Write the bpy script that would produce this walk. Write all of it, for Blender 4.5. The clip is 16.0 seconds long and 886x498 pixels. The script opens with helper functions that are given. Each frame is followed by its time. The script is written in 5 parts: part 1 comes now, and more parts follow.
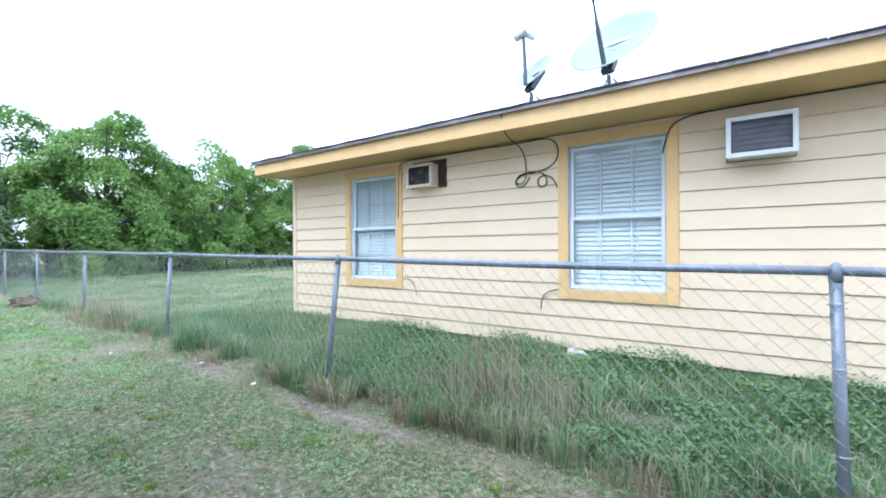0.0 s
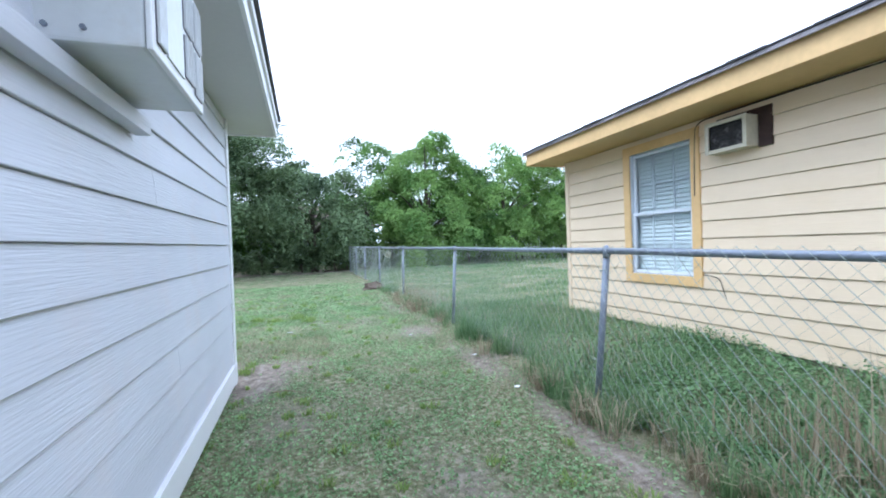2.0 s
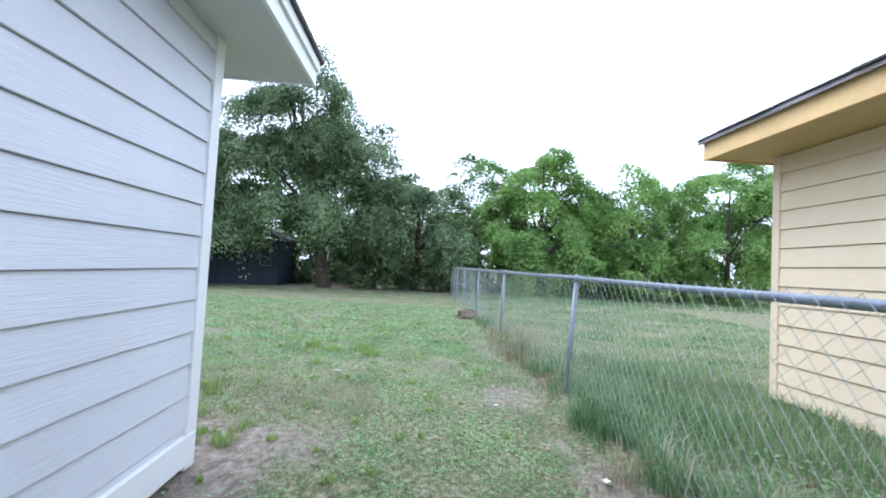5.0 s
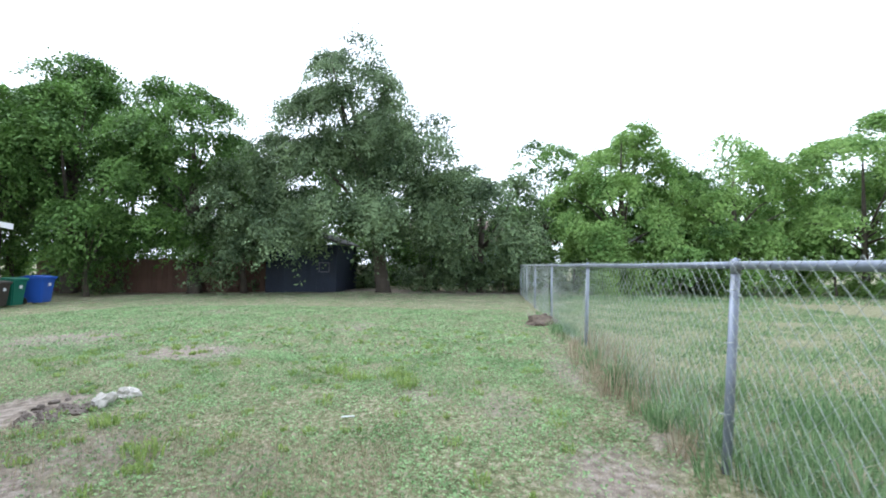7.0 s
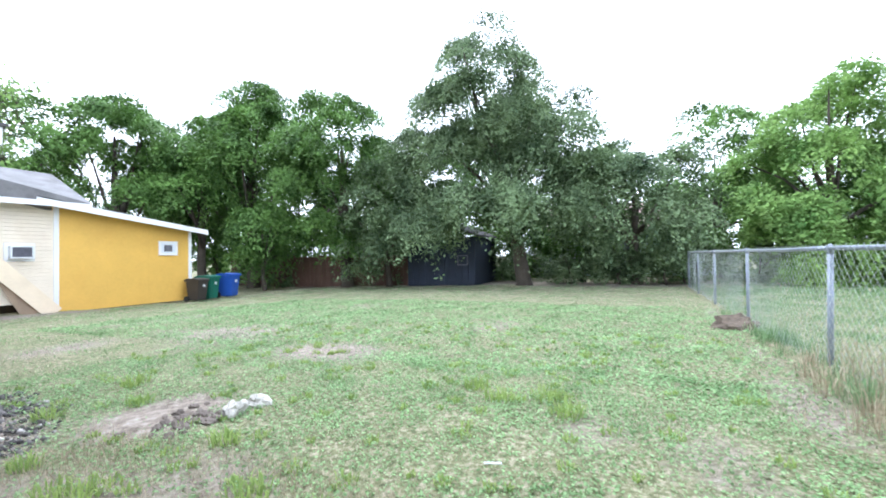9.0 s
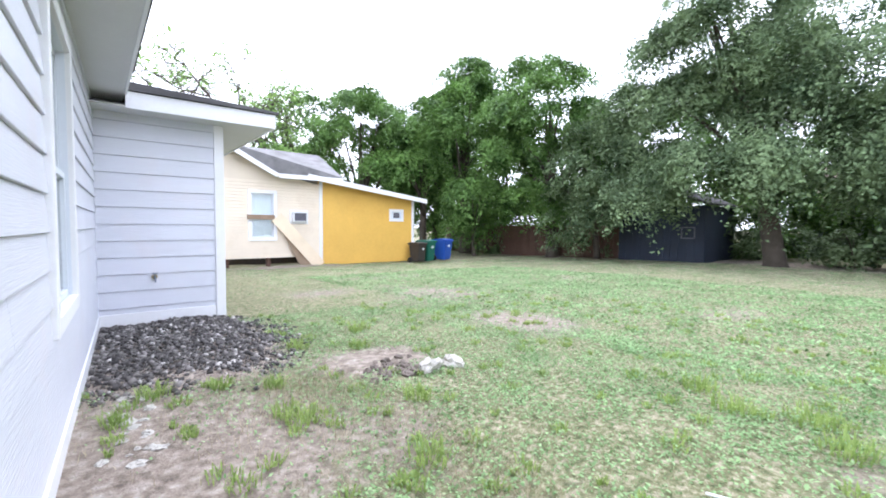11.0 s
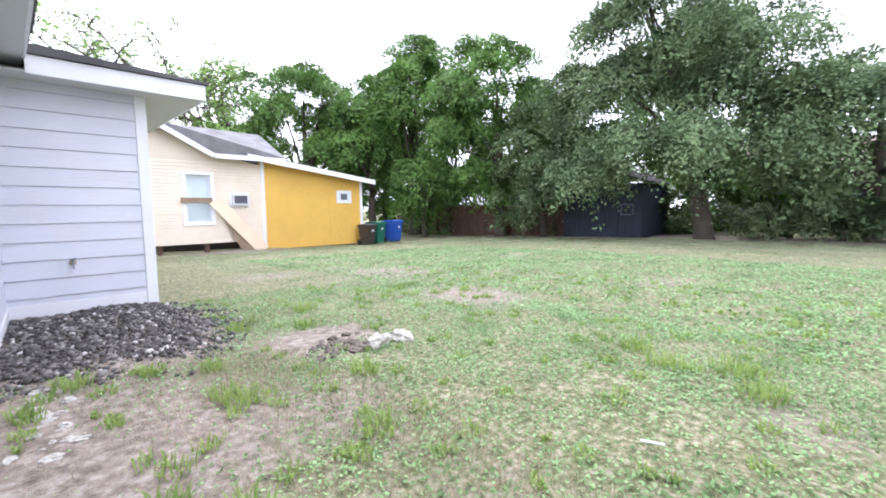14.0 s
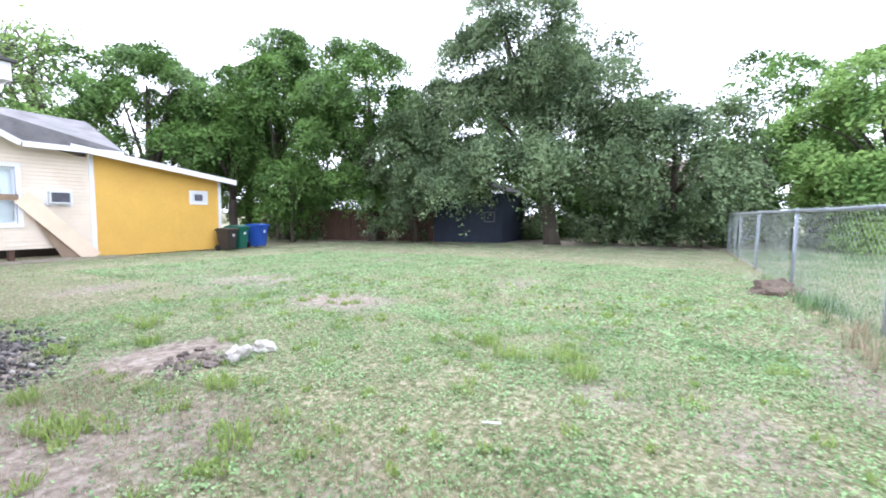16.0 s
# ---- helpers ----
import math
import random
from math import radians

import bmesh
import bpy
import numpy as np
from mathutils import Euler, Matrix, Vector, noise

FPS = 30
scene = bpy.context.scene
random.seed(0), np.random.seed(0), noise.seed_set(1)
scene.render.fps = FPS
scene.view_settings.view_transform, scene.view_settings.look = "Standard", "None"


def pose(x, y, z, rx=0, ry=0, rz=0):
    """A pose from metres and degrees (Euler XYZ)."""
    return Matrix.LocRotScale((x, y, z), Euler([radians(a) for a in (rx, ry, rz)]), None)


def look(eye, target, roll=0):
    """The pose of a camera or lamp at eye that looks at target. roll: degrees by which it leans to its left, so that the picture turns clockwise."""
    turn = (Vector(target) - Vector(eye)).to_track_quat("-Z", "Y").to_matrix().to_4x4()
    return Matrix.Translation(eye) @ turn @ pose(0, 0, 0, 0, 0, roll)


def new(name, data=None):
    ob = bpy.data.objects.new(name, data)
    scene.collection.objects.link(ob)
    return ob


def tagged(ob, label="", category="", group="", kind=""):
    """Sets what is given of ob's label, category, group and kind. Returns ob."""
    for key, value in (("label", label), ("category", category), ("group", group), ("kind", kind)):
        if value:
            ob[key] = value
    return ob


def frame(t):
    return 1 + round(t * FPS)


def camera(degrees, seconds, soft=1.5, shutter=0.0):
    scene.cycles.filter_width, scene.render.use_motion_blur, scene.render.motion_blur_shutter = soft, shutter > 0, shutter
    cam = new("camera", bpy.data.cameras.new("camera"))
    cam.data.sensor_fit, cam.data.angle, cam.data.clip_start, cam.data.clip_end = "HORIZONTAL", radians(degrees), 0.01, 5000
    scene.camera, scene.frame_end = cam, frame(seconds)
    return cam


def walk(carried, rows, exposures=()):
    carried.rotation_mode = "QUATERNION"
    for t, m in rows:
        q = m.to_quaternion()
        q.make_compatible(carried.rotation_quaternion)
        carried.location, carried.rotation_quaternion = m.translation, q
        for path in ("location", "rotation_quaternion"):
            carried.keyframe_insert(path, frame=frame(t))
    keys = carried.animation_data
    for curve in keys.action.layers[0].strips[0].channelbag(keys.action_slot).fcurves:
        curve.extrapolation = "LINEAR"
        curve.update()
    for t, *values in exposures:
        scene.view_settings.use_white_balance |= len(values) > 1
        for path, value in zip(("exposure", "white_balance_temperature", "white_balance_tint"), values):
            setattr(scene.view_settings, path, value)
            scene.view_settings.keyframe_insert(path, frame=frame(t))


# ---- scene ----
cam = camera(91.4, 16.0, soft=1.8, shutter=0.3)
PATH = [
    (0, (-0.313, 0.185, 1.327), (-1.472, 1.815, 1.314), -0.0),
    (0.5, (-0.289, 0.358, 1.321), (-1.574, 1.89, 1.301), -3.0),
    (1, (-0.265, 0.516, 1.384), (-1.893, 1.678, 1.349), -1.1),
    (1.5, (-0.581, 0.644, 1.349), (-2.41, 1.454, 1.355), -1.4),
    (2, (-0.725, 0.728, 1.318), (-2.629, 1.34, 1.285), -1.9),
    (2.5, (-0.895, 0.875, 1.328), (-2.845, 1.317, 1.286), -1.4),
    (3, (-1.12, 0.973, 1.319), (-3.078, 1.377, 1.36), 1.1),
    (3.5, (-1.482, 1.077, 1.246), (-3.459, 1.372, 1.285), 0.9),
    (4, (-1.887, 1.271, 1.255), (-3.872, 1.505, 1.325), 0.6),
    (4.2, (-2.035, 1.29, 1.262), (-4.025, 1.474, 1.334), 1.8),
    (6.3, (-3.875, 1.556, 1.226), (-5.87, 1.493, 1.347), 0.7),
    (6.5, (-4.05, 1.597, 1.213), (-6.041, 1.474, 1.355), 0.1),
    (7, (-4.388, 1.55, 1.196), (-6.375, 1.339, 1.269), 0.7),
    (7.5, (-4.671, 1.449, 1.185), (-6.646, 1.138, 1.253), -0.3),
    (8, (-4.865, 1.461, 1.194), (-6.805, 0.976, 1.238), -1.0),
    (8.5, (-5.091, 1.378, 1.185), (-6.952, 0.645, 1.168), -0.5),
    (9, (-5.302, 1.252, 1.192), (-7.127, 0.434, 1.227), -0.9),
    (9.5, (-5.42, 1.201, 1.188), (-7.146, 0.191, 1.187), -1.6),
    (10, (-5.541, 1.166, 1.18), (-7.076, -0.115, 1.112), -0.5),
    (10.2, (-5.557, 1.167, 1.18), (-7.028, -0.184, 1.102), 0.0),
    (12.3, (-5.688, 1.051, 1.089), (-6.772, -0.626, 0.986), -0.7),
    (12.5, (-5.682, 1.054, 1.085), (-6.787, -0.61, 0.977), -0.8),
    (13, (-5.683, 1.07, 1.083), (-6.862, -0.541, 0.954), -0.6),
    (13.5, (-5.687, 1.103, 1.083), (-6.984, -0.412, 0.929), -0.6),
    (14, (-5.676, 1.127, 1.073), (-7.093, -0.273, 0.894), -0.6),
    (14.5, (-5.674, 1.144, 1.068), (-7.201, -0.134, 0.881), -0.4),
    (15, (-5.683, 1.16, 1.076), (-7.299, -0.007, 0.904), -0.4),
    (15.5, (-5.681, 1.169, 1.065), (-7.368, 0.107, 0.905), 0.6),
    (16, (-5.593, 1.285, 1.112), (-7.352, 0.347, 0.953), 0.5),
]
walk(cam, [(t, look(eye, target, roll)) for t, eye, target, roll in PATH],
     [(0, 0.84, 5250, 9), (1, 0.61, 5200, 9), (4.2, 0.64, 5200, 11), (6.5, 0.58, 5700, 8), (7.5, 0.73, 5700, 9), (9, 1.15, 5600, 10), (10, 1.17, 5700, 12), (12.5, 1.14, 5850, 18), (14, 1.16, 5900, 18), (16, 1.2, 5750, 17)])

# ---- light ----
world = bpy.data.worlds.new("overcast_sky")
scene.world = world
world.use_nodes = True
wn = world.node_tree.nodes
wl = world.node_tree.links
sky = wn.new("ShaderNodeTexSky")
sky.sky_type = "NISHITA"
sky.sun_disc = False
sky.sun_elevation = radians(55)
sky.sun_rotation = radians(200)
sky.dust_density = 6.0
sky.air_density = 1.4
cloud = wn.new("ShaderNodeMixRGB")
cloud.inputs[0].default_value = 0.86
cloud.inputs[2].default_value = (10.6, 10.8, 11.2, 1)
wl.new(sky.outputs[0], cloud.inputs[1])
wl.new(cloud.outputs[0], wn["Background"].inputs[0])
wn["Background"].inputs[1].default_value = 0.15
sun = new("sun", bpy.data.lights.new("sun", "SUN"))
sun.data.energy = 0.9
sun.data.angle = radians(25)
sun.data.color = (1.0, 0.97, 0.92)
sun.matrix_world = look((0, 0, 20), (0 - 20 * math.cos(radians(55)) * math.sin(radians(200)), 0 - 20 * math.cos(radians(55)) * math.cos(radians(200)), 20 - 20 * math.sin(radians(55))))

# ---- materials ----


def mat(name, col, rough=0.7, var=0.15, scale=3.0, fine=60.0, bump=0.15, metal=0.0, stretch=(1, 1, 1), rnd=0.0, stain=None, stain_amt=0.0, stain_scale=1.2):
    """Paint-like surface: base colour with broad and fine variation, optional stains and a per-object shift."""
    m = bpy.data.materials.new(name)
    m.use_nodes = True
    n, l = m.node_tree.nodes, m.node_tree.links
    b = n["Principled BSDF"]
    b.inputs["Roughness"].default_value = rough
    b.inputs["Metallic"].default_value = metal
    geo = n.new("ShaderNodeNewGeometry")
    mp = n.new("ShaderNodeMapping")
    mp.inputs["Scale"].default_value = stretch
    l.new(geo.outputs["Position"], mp.inputs["Vector"])
    big = n.new("ShaderNodeTexNoise")
    big.inputs["Scale"].default_value = scale
    big.inputs["Detail"].default_value = 5
    l.new(geo.outputs["Position"], big.inputs["Vector"])
    fin = n.new("ShaderNodeTexNoise")
    fin.inputs["Scale"].default_value = fine
    fin.inputs["Detail"].default_value = 4
    l.new(mp.outputs[0], fin.inputs["Vector"])
    add = n.new("ShaderNodeMath")
    add.operation = "MULTIPLY_ADD"
    add.inputs[1].default_value = 0.5
    l.new(fin.outputs["Fac"], add.inputs[0])
    l.new(big.outputs["Fac"], add.inputs[2])
    if rnd:
        oi = n.new("ShaderNodeObjectInfo")
        ad2 = n.new("ShaderNodeMath")
        ad2.operation = "MULTIPLY_ADD"
        ad2.inputs[1].default_value = rnd
        l.new(oi.outputs["Random"], ad2.inputs[0])
        l.new(add.outputs[0], ad2.inputs[2])
        add = ad2
    mr = n.new("ShaderNodeMapRange")
    mr.inputs["From Min"].default_value = 0.45
    mr.inputs["From Max"].default_value = 1.05 + rnd
    mr.inputs["To Min"].default_value = 1 - var
    mr.inputs["To Max"].default_value = 1 + var * 0.6
    l.new(add.outputs[0], mr.inputs["Value"])
    mul = n.new("ShaderNodeVectorMath")
    mul.operation = "SCALE"
    mul.inputs[0].default_value = col
    l.new(mr.outputs[0], mul.inputs["Scale"])
    out = mul.outputs[0]
    if stain:
        st = n.new("ShaderNodeTexNoise")
        st.inputs["Scale"].default_value = stain_scale
        st.inputs["Detail"].default_value = 8
        st.inputs["Roughness"].default_value = 0.65
        l.new(geo.outputs["Position"], st.inputs["Vector"])
        sr = n.new("ShaderNodeMapRange")
        sr.inputs["From Min"].default_value = 0.52
        sr.inputs["From Max"].default_value = 0.72
        sr.inputs["To Max"].default_value = stain_amt
        l.new(st.outputs["Fac"], sr.inputs["Value"])
        mx = n.new("ShaderNodeMixRGB")
        mx.inputs[2].default_value = (*stain, 1)
        l.new(sr.outputs[0], mx.inputs[0])
        l.new(out, mx.inputs[1])
        out = mx.outputs[0]
    l.new(out, b.inputs["Base Color"])
    if bump:
        bp = n.new("ShaderNodeBump")
        bp.inputs["Strength"].default_value = bump
        bp.inputs["Distance"].default_value = 0.01
        l.new(fin.outputs["Fac"], bp.inputs["Height"])
        l.new(bp.outputs[0], b.inputs["Normal"])
    return m


def leaf_mat(name, dark, light, translucent=0.35, dead=None, dead_amt=0.0, each=0.6, clump=1.0, size=0.9):
    """Leaves and blades: colour varies from leaf to leaf and by clump noise, some light passes through."""
    m = bpy.data.materials.new(name)
    m.use_nodes = True
    n, l = m.node_tree.nodes, m.node_tree.links
    b = n["Principled BSDF"]
    b.inputs["Roughness"].default_value = 0.55
    b.inputs["Specular IOR Level"].default_value = 0.14
    geo = n.new("ShaderNodeNewGeometry")
    nz = n.new("ShaderNodeTexNoise")
    nz.inputs["Scale"].default_value = size
    nz.inputs["Detail"].default_value = 3
    l.new(geo.outputs["Position"], nz.inputs["Vector"])
    s = n.new("ShaderNodeMath")
    s.operation = "MULTIPLY_ADD"
    s.inputs[1].default_value = each
    l.new(geo.outputs["Random Per Island"], s.inputs[0])
    c = n.new("ShaderNodeMath")
    c.operation = "MULTIPLY_ADD"
    c.inputs[1].default_value = clump
    c.inputs[2].default_value = 0.5 - 0.5 * clump + 0.3 - 0.5 * each
    l.new(nz.outputs["Fac"], c.inputs[0])
    l.new(c.outputs[0], s.inputs[2])
    r = n.new("ShaderNodeValToRGB")
    e = r.color_ramp.elements
    e[0].position, e[0].color = 0.35, (*dark, 1)
    e[1].position, e[1].color = 1.1 if not dead else 0.95, (*light, 1)
    if dead:
        e[1].position = 1.0 - dead_amt
        x = e.new(min(1.0, 1.04 - dead_amt))
        x.color = (*dead, 1)
    mr = n.new("ShaderNodeMath")
    mr.operation = "MULTIPLY"
    mr.inputs[1].default_value = 0.9
    l.new(s.outputs[0], mr.inputs[0])
    l.new(mr.outputs[0], r.inputs[0])
    l.new(r.outputs[0], b.inputs["Base Color"])
    tr = n.new("ShaderNodeBsdfTranslucent")
    l.new(r.outputs[0], tr.inputs["Color"])
    mix = n.new("ShaderNodeMixShader")
    mix.inputs[0].default_value = translucent
    l.new(b.outputs[0], mix.inputs[1])
    l.new(tr.outputs[0], mix.inputs[2])
    l.new(mix.outputs[0], n["Material Output"].inputs["Surface"])
    return m


def ground_mat():
    m = bpy.data.materials.new("soil_and_turf")
    m.use_nodes = True
    n, l = m.node_tree.nodes, m.node_tree.links
    b = n["Principled BSDF"]
    b.inputs["Roughness"].default_value = 0.95
    b.inputs["Specular IOR Level"].default_value = 0.15
    geo = n.new("ShaderNodeNewGeometry")
    at = n.new("ShaderNodeAttribute")
    at.attribute_name = "bare"

    def nz(scale, detail=6):
        t = n.new("ShaderNodeTexNoise")
        t.inputs["Scale"].default_value = scale
        t.inputs["Detail"].default_value = detail
        t.inputs["Roughness"].default_value = 0.65
        l.new(geo.outputs["Position"], t.inputs["Vector"])
        return t

    def ramp(src, stops):
        r = n.new("ShaderNodeValToRGB")
        e = r.color_ramp.elements
        e[0].position, e[0].color = stops[0][0], (*stops[0][1], 1)
        e[1].position, e[1].color = stops[-1][0], (*stops[-1][1], 1)
        for p, c in stops[1:-1]:
            e.new(p).color = (*c, 1)
        l.new(src, r.inputs[0])
        return r

    g = ramp(nz(22, 9).outputs["Fac"], [(0.32, (0.07, 0.085, 0.04)), (0.5, (0.2, 0.2, 0.11)), (0.66, (0.42, 0.37, 0.28))])
    d = ramp(nz(14, 9).outputs["Fac"], [(0.3, (0.12, 0.098, 0.08)), (0.5, (0.27, 0.225, 0.187)), (0.7, (0.44, 0.39, 0.345))])
    br = nz(9, 8)
    s = n.new("ShaderNodeMath")
    s.operation = "MULTIPLY_ADD"
    s.inputs[1].default_value = 0.9
    l.new(br.outputs["Fac"], s.inputs[0])
    l.new(at.outputs["Fac"], s.inputs[2])
    mr = n.new("ShaderNodeMapRange")
    mr.inputs["From Min"].default_value = 0.62
    mr.inputs["From Max"].default_value = 0.95
    l.new(s.outputs[0], mr.inputs["Value"])
    mx = n.new("ShaderNodeMixRGB")
    l.new(mr.outputs[0], mx.inputs[0])
    l.new(g.outputs[0], mx.inputs[1])
    l.new(d.outputs[0], mx.inputs[2])
    l.new(mx.outputs[0], b.inputs["Base Color"])
    bp = n.new("ShaderNodeBump")
    bp.inputs["Strength"].default_value = 0.7
    bp.inputs["Distance"].default_value = 0.03
    l.new(nz(45, 8).outputs["Fac"], bp.inputs["Height"])
    l.new(bp.outputs[0], b.inputs["Normal"])
    return m


def glass_mat():
    m = bpy.data.materials.new("window_glass")
    m.use_nodes = True
    b = m.node_tree.nodes["Principled BSDF"]
    b.inputs["Transmission Weight"].default_value = 1.0
    b.inputs["Roughness"].default_value = 0.02
    b.inputs["IOR"].default_value = 1.45
    b.inputs["Base Color"].default_value = (0.93, 0.97, 0.97, 1)
    return m


M_GREY = mat("grey_lap_paint", (0.64, 0.65, 0.72), 0.45, 0.09, 1.5, 5, 0.28, stretch=(1, 1, 26), rnd=0.14, stain=(0.7, 0.6, 0.6), stain_amt=0.3, stain_scale=2.2)
M_WHITE = mat("white_trim_paint", (0.8, 0.8, 0.82), 0.45, 0.06, 2, 30, 0.06)
M_SOFFIT = mat("grey_soffit_paint", (0.6, 0.6, 0.6), 0.6, 0.06, 1.5, 30, 0.05)
M_YEL = mat("cream_yellow_lap_paint", (0.78, 0.635, 0.455), 0.55, 0.07, 1.2, 9, 0.2, stretch=(1, 1, 12), rnd=0.1, stain=(0.72, 0.55, 0.34), stain_amt=0.35, stain_scale=1.7)
M_GOLD = mat("golden_trim_paint", (0.75, 0.51, 0.235), 0.55, 0.14, 2.5, 25, 0.12, stain=(0.55, 0.33, 0.14), stain_amt=0.35)
M_YSOF = mat("ochre_soffit_paint", (0.6, 0.43, 0.2), 0.65, 0.1, 1.5, 20, 0.1)
M_SHINGLE = mat("asphalt_shingle", (0.1, 0.095, 0.1), 0.9, 0.4, 2.0, 50, 0.7, rnd=0.2, stain=(0.22, 0.21, 0.22), stain_amt=0.6)
M_OLDROOF = mat("weathered_grey_shingle", (0.2, 0.195, 0.2), 0.9, 0.4, 1.6, 40, 0.6, stain=(0.09, 0.085, 0.085), stain_amt=0.7, stain_scale=1.4)
M_CREAM = mat("cream_clapboard", (0.8, 0.7, 0.565), 0.6, 0.1, 1.5, 12, 0.2, stretch=(1, 1, 10), rnd=0.12, stain=(0.6, 0.48, 0.34), stain_amt=0.4)
M_ORANGE = mat("mustard_panel_paint", (0.72, 0.44, 0.09), 0.6, 0.1, 1.1, 14, 0.1, stain=(0.6, 0.33, 0.06), stain_amt=0.5, stain_scale=0.9)
# near-black colour carries the shade of interiors and the crawl space
M_DARK = mat("shadowed_timber", (0.05, 0.045, 0.04), 0.9, 0.2)
M_CONC = mat("foundation_concrete", (0.3, 0.28, 0.26), 0.9, 0.25, 4, 50, 0.5)
M_STEEL = mat("galvanised_steel", (0.24, 0.27, 0.33), 0.45, 0.2, 6, 60, 0.05, metal=0.4, stain=(0.28, 0.27, 0.27), stain_amt=0.5, stain_scale=7)
M_WIRE = mat("galvanised_wire", (0.4, 0.44, 0.42), 0.5, 0.15, 6, 60, 0.0, metal=0.4)
M_BLIND = mat("white_blind", (0.84, 0.9, 0.93), 0.5, 0.05, 3, 40, 0.0)
M_ALU = mat("white_aluminium", (0.7, 0.74, 0.8), 0.4, 0.05, 3, 40, 0.0)
M_GLASS = glass_mat()
M_BLACK = mat("black_plastic", (0.018, 0.018, 0.02), 0.5, 0.3, 8, 60, 0.05)
M_COIL = mat("dusty_condenser_fins", (0.13, 0.13, 0.16), 0.7, 0.4, 9, 80, 0.4)
M_ACWHITE = mat("weathered_white_enamel", (0.68, 0.7, 0.72), 0.4, 0.08, 3, 30, 0.05, stain=(0.45, 0.4, 0.33), stain_amt=0.3, stain_scale=6)
M_ACBEIGE = mat("yellowed_enamel", (0.62, 0.57, 0.45), 0.5, 0.2, 6, 30, 0.1)
M_DISH = mat("pale_blue_dish_enamel", (0.34, 0.42, 0.47), 0.35, 0.05, 2, 20, 0.0)
M_DISHARM = mat("dark_grey_metal", (0.1, 0.11, 0.13), 0.5, 0.2, 8, 40, 0.0, metal=0.4)
M_BARK = mat("rough_bark", (0.085, 0.07, 0.055), 0.95, 0.4, 4, 18, 0.9, stretch=(3, 3, 0.6))
M_PLY = mat("weathered_plywood", (0.78, 0.65, 0.48), 0.7, 0.15, 2, 14, 0.15, stretch=(1, 1, 6))
M_STONE = mat("pale_concrete_lump", (0.52, 0.49, 0.45), 0.9, 0.3, 9, 50, 0.8)
M_BINB = mat("blue_bin_plastic", (0.025, 0.085, 0.38), 0.45, 0.12, 3, 40, 0.05)
M_BING = mat("green_bin_plastic", (0.015, 0.13, 0.085), 0.45, 0.12, 3, 40, 0.05)
M_BINK = mat("brown_bin_plastic", (0.04, 0.034, 0.03), 0.5, 0.12, 3, 40, 0.05)
M_SHED = mat("dark_blue_shed_paint", (0.016, 0.026, 0.05), 0.6, 0.25, 2, 20, 0.2)
M_PLANK = mat("reddish_fence_wood", (0.13, 0.075, 0.055), 0.85, 0.35, 3, 20, 0.3, stretch=(6, 6, 0.6), rnd=0.6)
M_TEAL = mat("pale_teal_siding", (0.5, 0.62, 0.6), 0.6, 0.1, 2, 20, 0.1)
M_PINKROOF = mat("faded_brown_shingle", (0.3, 0.22, 0.19), 0.9, 0.3, 3, 30, 0.4)
M_CAR = mat("white_car_paint", (0.75, 0.77, 0.8), 0.25, 0.03, 2, 20, 0.0)
M_TYRE = mat("tyre_rubber", (0.02, 0.02, 0.02), 0.8, 0.2)
M_GROUND = ground_mat()
# strong clump noise paints lit tops and shaded hollows into the tree leaf colours
M_LEAF_D = leaf_mat("dark_oak_leaf", (0.03, 0.058, 0.028), (0.24, 0.33, 0.165), 0.18, each=0.32, clump=1.7, size=0.9)
M_LEAF_M = leaf_mat("green_leaf", (0.03, 0.07, 0.02), (0.19, 0.33, 0.085), 0.17, each=0.25, clump=1.7, size=0.9)
M_LEAF_L = leaf_mat("spring_green_leaf", (0.075, 0.17, 0.04), (0.33, 0.49, 0.15), 0.36, each=0.3, clump=1.2, size=0.9)
M_LAWN = leaf_mat("lawn_blade", (0.13, 0.215, 0.09), (0.41, 0.56, 0.29), 0.4, (0.56, 0.49, 0.39), 0.18, each=0.7, clump=1.3, size=1.6)
M_TALL = leaf_mat("tall_grass_blade", (0.09, 0.18, 0.075), (0.31, 0.44, 0.22), 0.4, (0.5, 0.43, 0.33), 0.09)
M_IVY = leaf_mat("broad_weed_leaf", (0.09, 0.19, 0.08), (0.27, 0.41, 0.2), 0.38)
M_CLOVER = leaf_mat("clover_leaf", (0.12, 0.21, 0.08), (0.37, 0.54, 0.27), 0.4, each=0.7, clump=1.2, size=1.8)
M_WEED = leaf_mat("bright_weed_leaf", (0.19, 0.29, 0.08), (0.36, 0.46, 0.15), 0.45)
M_STRAW = leaf_mat("dead_stalk", (0.24, 0.19, 0.125), (0.5, 0.43, 0.31), 0.3)

# ---- building helpers ----


def part(name, bm, material, parent=None, label="", smooth=False):
    """Links a bmesh as one mesh object under a thing or a part."""
    me = bpy.data.meshes.new(name)
    bmesh.ops.recalc_face_normals(bm, faces=bm.faces)
    bm.to_mesh(me)
    bm.free()
    me.materials.append(material)
    if smooth:
        me.polygons.foreach_set("use_smooth", [True] * len(me.polygons))
    ob = new(name, me)
    ob.parent = parent
    if label:
        tagged(ob, label)
    return ob


